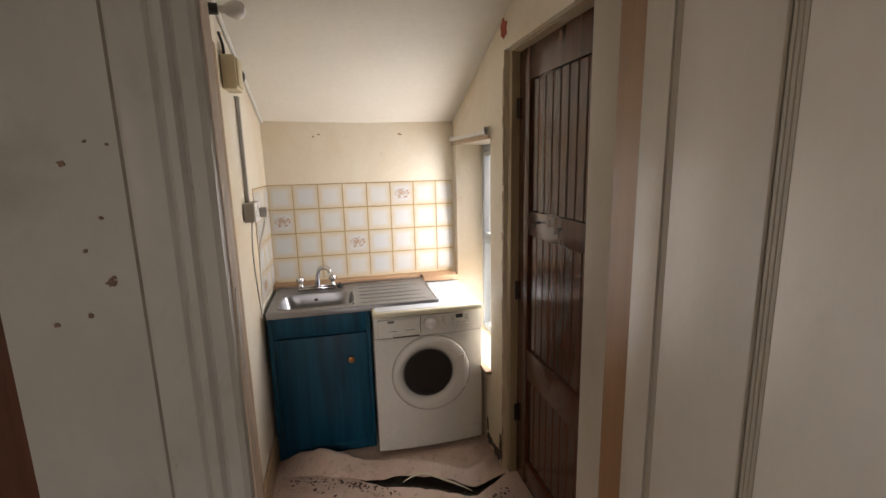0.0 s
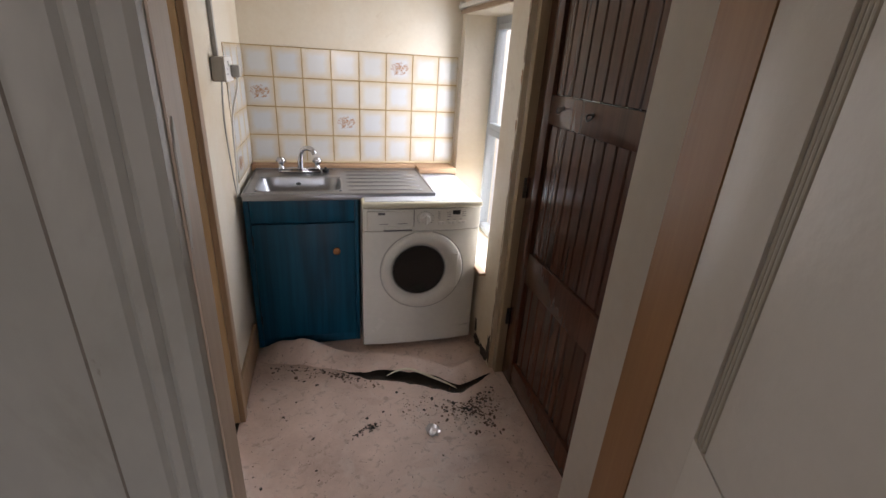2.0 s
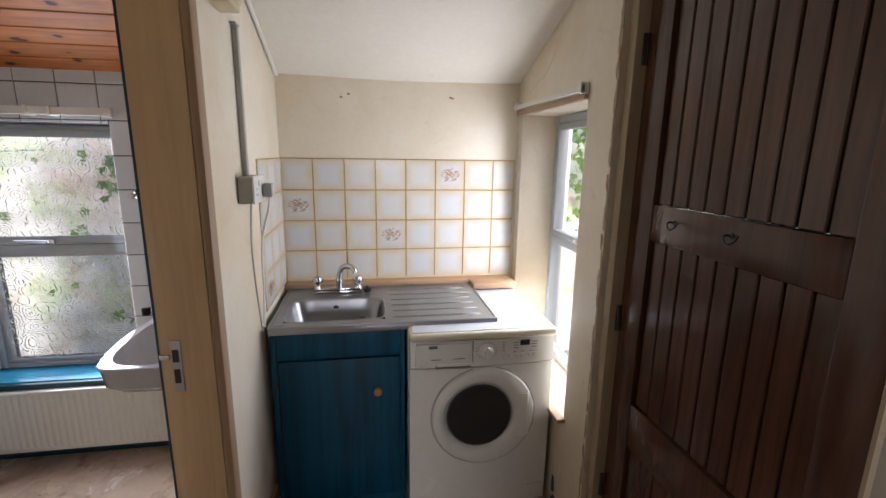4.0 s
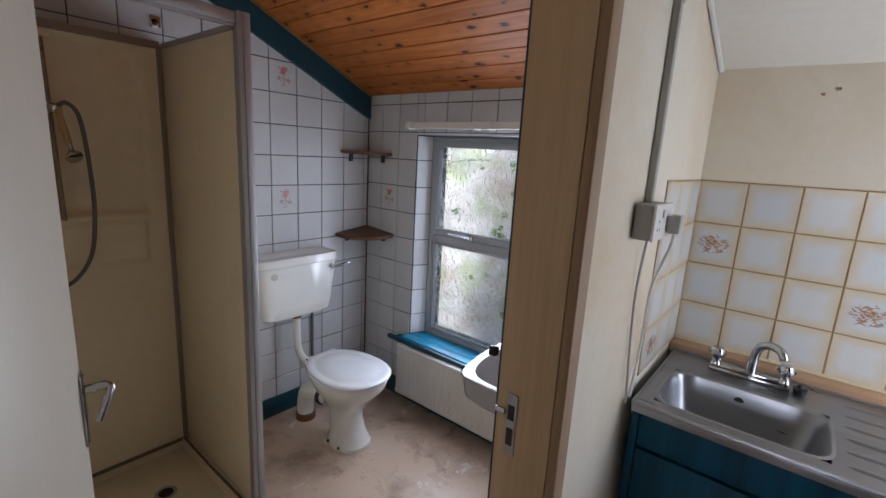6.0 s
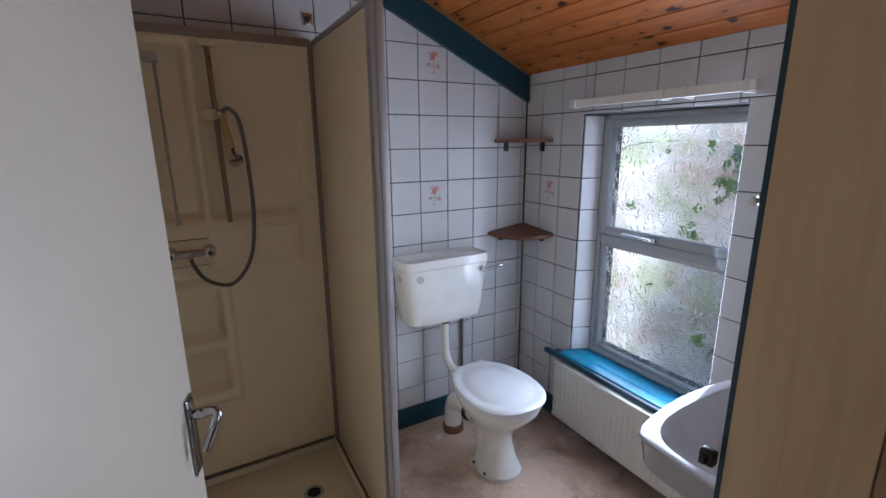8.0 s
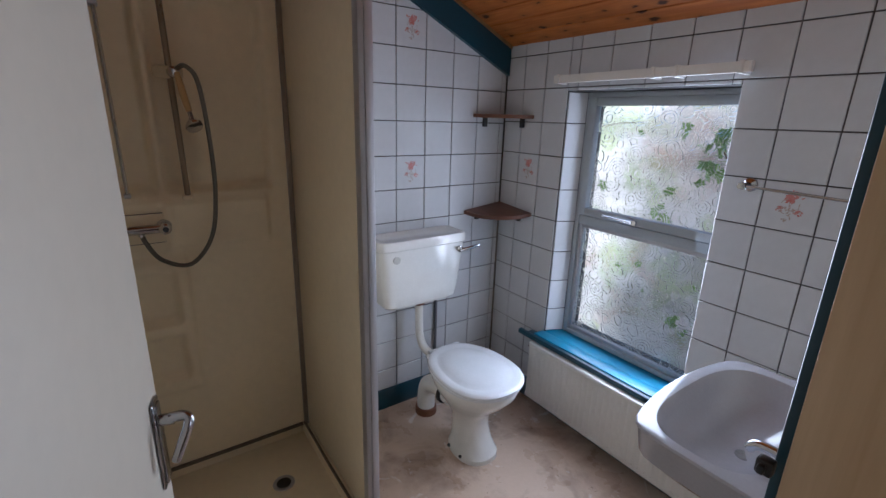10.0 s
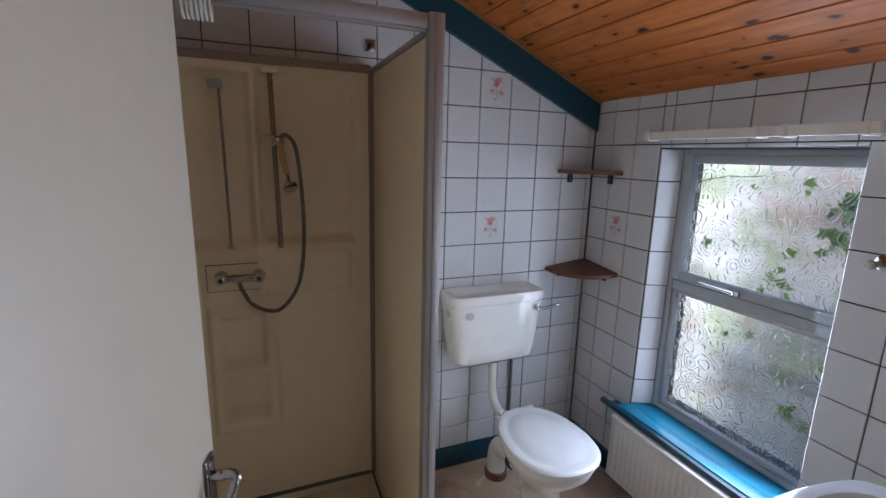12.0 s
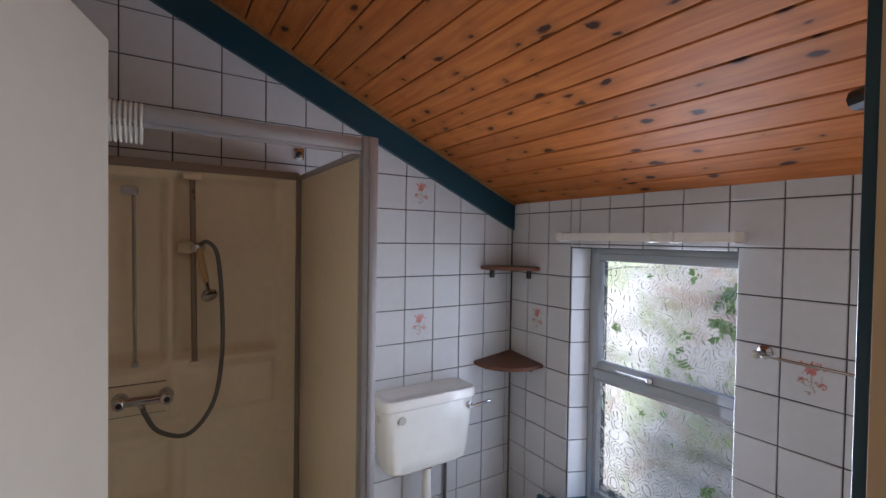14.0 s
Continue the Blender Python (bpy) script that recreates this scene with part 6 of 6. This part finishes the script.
outbuilding = thing("outbuilding", (1.5, 5.0, -0.25), "white rendered outbuilding beside the window", "building")
part("wall", box(1.46, 4.7, -0.3, 1.83, 5.1, 2.4, 0.01), M["render_white"], outbuilding)
part("roof", box(1.455, 4.6, 2.4, 1.93, 5.2, 2.45, 0.01), M["grime"], outbuilding)

# ---- tiles, one by one ----
TILE = {}


def tile_mesh(w, h, material, key):
    k = (round(w, 3), round(h, 3), key)
    if k not in TILE:
        bm = bmesh.new()
        a, b, c = w / 2, h / 2, 0.0015
        back = [bm.verts.new((x, 0, z)) for x, z in ((-a, -b), (a, -b), (a, b), (-a, b))]
        mid = [bm.verts.new((x, -0.0045, z)) for x, z in ((-a, -b), (a, -b), (a, b), (-a, b))]
        top = [bm.verts.new((x, -0.006, z)) for x, z in ((-a + c, -b + c), (a - c, -b + c), (a - c, b - c), (-a + c, b - c))]
        for lo, hi in ((back, mid), (mid, top)):
            for i in range(4):
                bm.faces.new((lo[i], lo[(i + 1) % 4], hi[(i + 1) % 4], hi[i]))
        bm.faces.new(top)
        bmesh.ops.recalc_face_normals(bm, faces=bm.faces)
        me = bpy.data.meshes.new("tile")
        bm.to_mesh(me)
        bm.free()
        me.materials.append(material)
        TILE[k] = me
    return TILE[k]


def blob(bm, x, z, rx, rz, turn=0.0, y=-0.0066):
    n = 9
    c, s = math.cos(turn), math.sin(turn)
    ring = [bm.verts.new((x + c * rx * math.cos(a) - s * rz * math.sin(a), y, z + s * rx * math.cos(a) + c * rz * math.sin(a))) for a in [2 * math.pi * k / n for k in range(n)]]
    bm.faces.new(ring)


def flat_mesh(name, bm, material):
    r = bmesh.ops.extrude_face_region(bm, geom=list(bm.faces))
    for v in r["geom"]:
        if isinstance(v, bmesh.types.BMVert):
            v.co.y += 0.0004
    bmesh.ops.recalc_face_normals(bm, faces=bm.faces)
    me = bpy.data.meshes.new(name)
    bm.to_mesh(me)
    bm.free()
    me.materials.append(material)
    return me


M["rose"] = surface("printed_rose_pink", (0.46, 0.12, 0.11), (0.60, 0.30, 0.27), 0.2, 0, 60)
M["rose_leaf"] = surface("printed_grey_green", (0.36, 0.32, 0.28), (0.48, 0.36, 0.34), 0.2, 0, 60)
M["sepia"] = surface("printed_sepia", (0.36, 0.17, 0.08), (0.50, 0.30, 0.17), 0.2, 0, 60)
random.seed(30)
bm = bmesh.new()
for cx, cz, spread, count in ((0.0, 0.034, 0.017, 40), (-0.026, -0.006, 0.009, 14), (0.028, -0.014, 0.010, 16)):
    for k in range(count):
        blob(bm, cx + random.gauss(0, spread * 0.6), cz + random.gauss(0, spread * 0.6), spread * random.uniform(0.25, 0.5), spread * random.uniform(0.12, 0.25), random.uniform(0, 3.14), -0.0066 - 0.00002 * k)
ROSE = flat_mesh("rose", bm, M["rose"])
bm = bmesh.new()
for x, z, rx, rz, a in ((0.0, 0.005, 0.0010, 0.022, 0.1), (-0.012, -0.004, 0.0010, 0.016, 1.1), (0.014, -0.008, 0.0010, 0.018, -1.1)):
    blob(bm, x, z, rx, rz, a, -0.0066)
for k in range(26):
    blob(bm, random.gauss(0, 0.013), random.gauss(-0.012, 0.016), random.uniform(0.003, 0.007), random.uniform(0.0012, 0.0024), random.uniform(-1.5, 1.5), -0.0072 - 0.00002 * k)
ROSE_LEAF = flat_mesh("rose_stem", bm, M["rose_leaf"])
bm = bmesh.new()
for k in range(95):
    a, q = random.uniform(0, 6.28), random.random() ** 0.6
    blob(bm, 0.048 * q * math.cos(a), 0.036 * q * math.sin(a), random.uniform(0.004, 0.011), random.uniform(0.0008, 0.0019), random.uniform(-0.9, 0.9), -0.0066 - 0.00001 * k)
SEPIA = flat_mesh("printed_scene", bm, M["sepia"])


def lay(wall, me, m, motifs=()):
    ob = new("tile", me)
    ob.parent = wall
    ob.matrix_basis = m @ pose(0, random.uniform(-0.0006, 0.0006), 0, random.uniform(-0.7, 0.7), 0, random.uniform(-0.7, 0.7))
    for motif in motifs:
        c = new(motif.name.split(".")[0], motif)
        c.parent = ob
    return ob


def cells(start, step, lo, hi):
    """Joints at start + k * step, cut to lo..hi: (from, to)."""
    k = math.floor((lo - start) / step)
    out = []
    while start + k * step < hi:
        a, b = max(start + k * step, lo), min(start + (k + 1) * step, hi)
        if b - a > 0.012:
            out.append((a, b))
        k += 1
    return out


G = 0.0044
random.seed(5)
# kitchen splashback
for r, (z0, z1) in enumerate(cells(0.886, 0.1535, 0.888, 1.50)):
    for c, (x0, x1) in enumerate(cells(0.0, 0.1523, 0.002, 1.184)):
        me = tile_mesh(x1 - x0 - G, z1 - z0 - G, M["tile_kitchen"], "k")
        lay(wall_kitchen_end, me, pose((x0 + x1) / 2, 4.0, (z0 + z1) / 2), [SEPIA] if (r, c) in {(2, 0), (1, 3), (3, 5)} else [])
    for c, (y0, y1) in enumerate(cells(3.992, 0.1523, 3.522, 3.990)):
        me = tile_mesh(y1 - y0 - G, z1 - z0 - G, M["tile_kitchen"], "k")
        lay(wall_partition, me, pose(0.0, (y0 + y1) / 2, (z0 + z1) / 2, 0, 0, 90), [SEPIA] if (r, c) == (0, 1) else [])
solid("trim_grout_end", box(0.001, 3.9975, 0.886, 1.184, 3.9995, 1.502), M["grout_brown"], "brown grout bed", "grout", kind=S)
solid("trim_grout_side", box(0.0005, 3.521, 0.886, 0.0025, 3.997, 1.502), M["grout_brown"], "brown grout bed", "grout", kind=S)

# bathroom walls
for z0, z1 in cells(1.489, 0.158, 0.10, 2.75):
    for y0, y1 in cells(3.354, 0.157, 2.08, 4.012):
        if z0 > bath_ceiling_z(y1) - 0.02 or (y1 < 2.85 and z1 < 1.9):
            continue
        deco = abs((y0 + y1) / 2 - 3.43) < 0.05 and (abs((z0 + z1) / 2 - 1.884) < 0.06 or abs((z0 + z1) / 2 - 1.252) < 0.06)
        lay(wall_toilet, tile_mesh(y1 - y0 - G, z1 - z0 - G, M["tile_white"], "w"), pose(TOILET_FACE_X - 0.006, (y0 + y1) / 2, (z0 + z1) / 2, 0, 0, 90), [ROSE, ROSE_LEAF] if deco else [])
for z0, z1 in cells(1.656 - 0.156 * 9, 0.156, 0.10, 1.90):
    for x0, x1 in cells(-1.460, 0.1415, TOILET_FACE_X + 0.002, -1.460) + cells(-0.605, 0.160, -1.460, -0.128):
        parts = [(x0, x1, z0, z1)]
        if x1 > -1.46 and x0 < -0.735 and z1 > 0.42 and z0 < 1.64:
            parts = []
            if x0 < -1.46:
                parts.append((x0, -1.46, z0, z1))
            if x1 > -0.735:
                parts.append((-0.735, x1, z0, z1))
            a, b = max(x0, -1.46), min(x1, -0.735)
            if z0 < 0.42:
                parts.append((a, b, z0, 0.42))
            if z1 > 1.64:
                parts.append((a, b, 1.64, z1))
        for a, b, c, d in parts:
            if b - a < 0.01 or d - c < 0.01:
                continue
            mx, mz = (a + b) / 2, (c + d) / 2
            deco = len(parts) == 1 and abs(mz - 1.266) < 0.05 and (abs(mx + 1.672) < 0.05 or abs(mx + 0.523) < 0.05)
            lay(wall_bath_window, tile_mesh(b - a - G, d - c - G, M["tile_white"], "w"), pose(mx, BATH_FACE_Y + 0.006, mz), [ROSE, ROSE_LEAF] if deco else [])
for z0, z1 in cells(1.656 - 0.156 * 9, 0.156, 0.44, 1.638):
    lay(wall_bath_window, tile_mesh(0.100 - G, z1 - z0 - G, M["tile_white"], "w"), pose(-1.4382, 4.0672, (z0 + z1) / 2, 0, 0, 67.0))
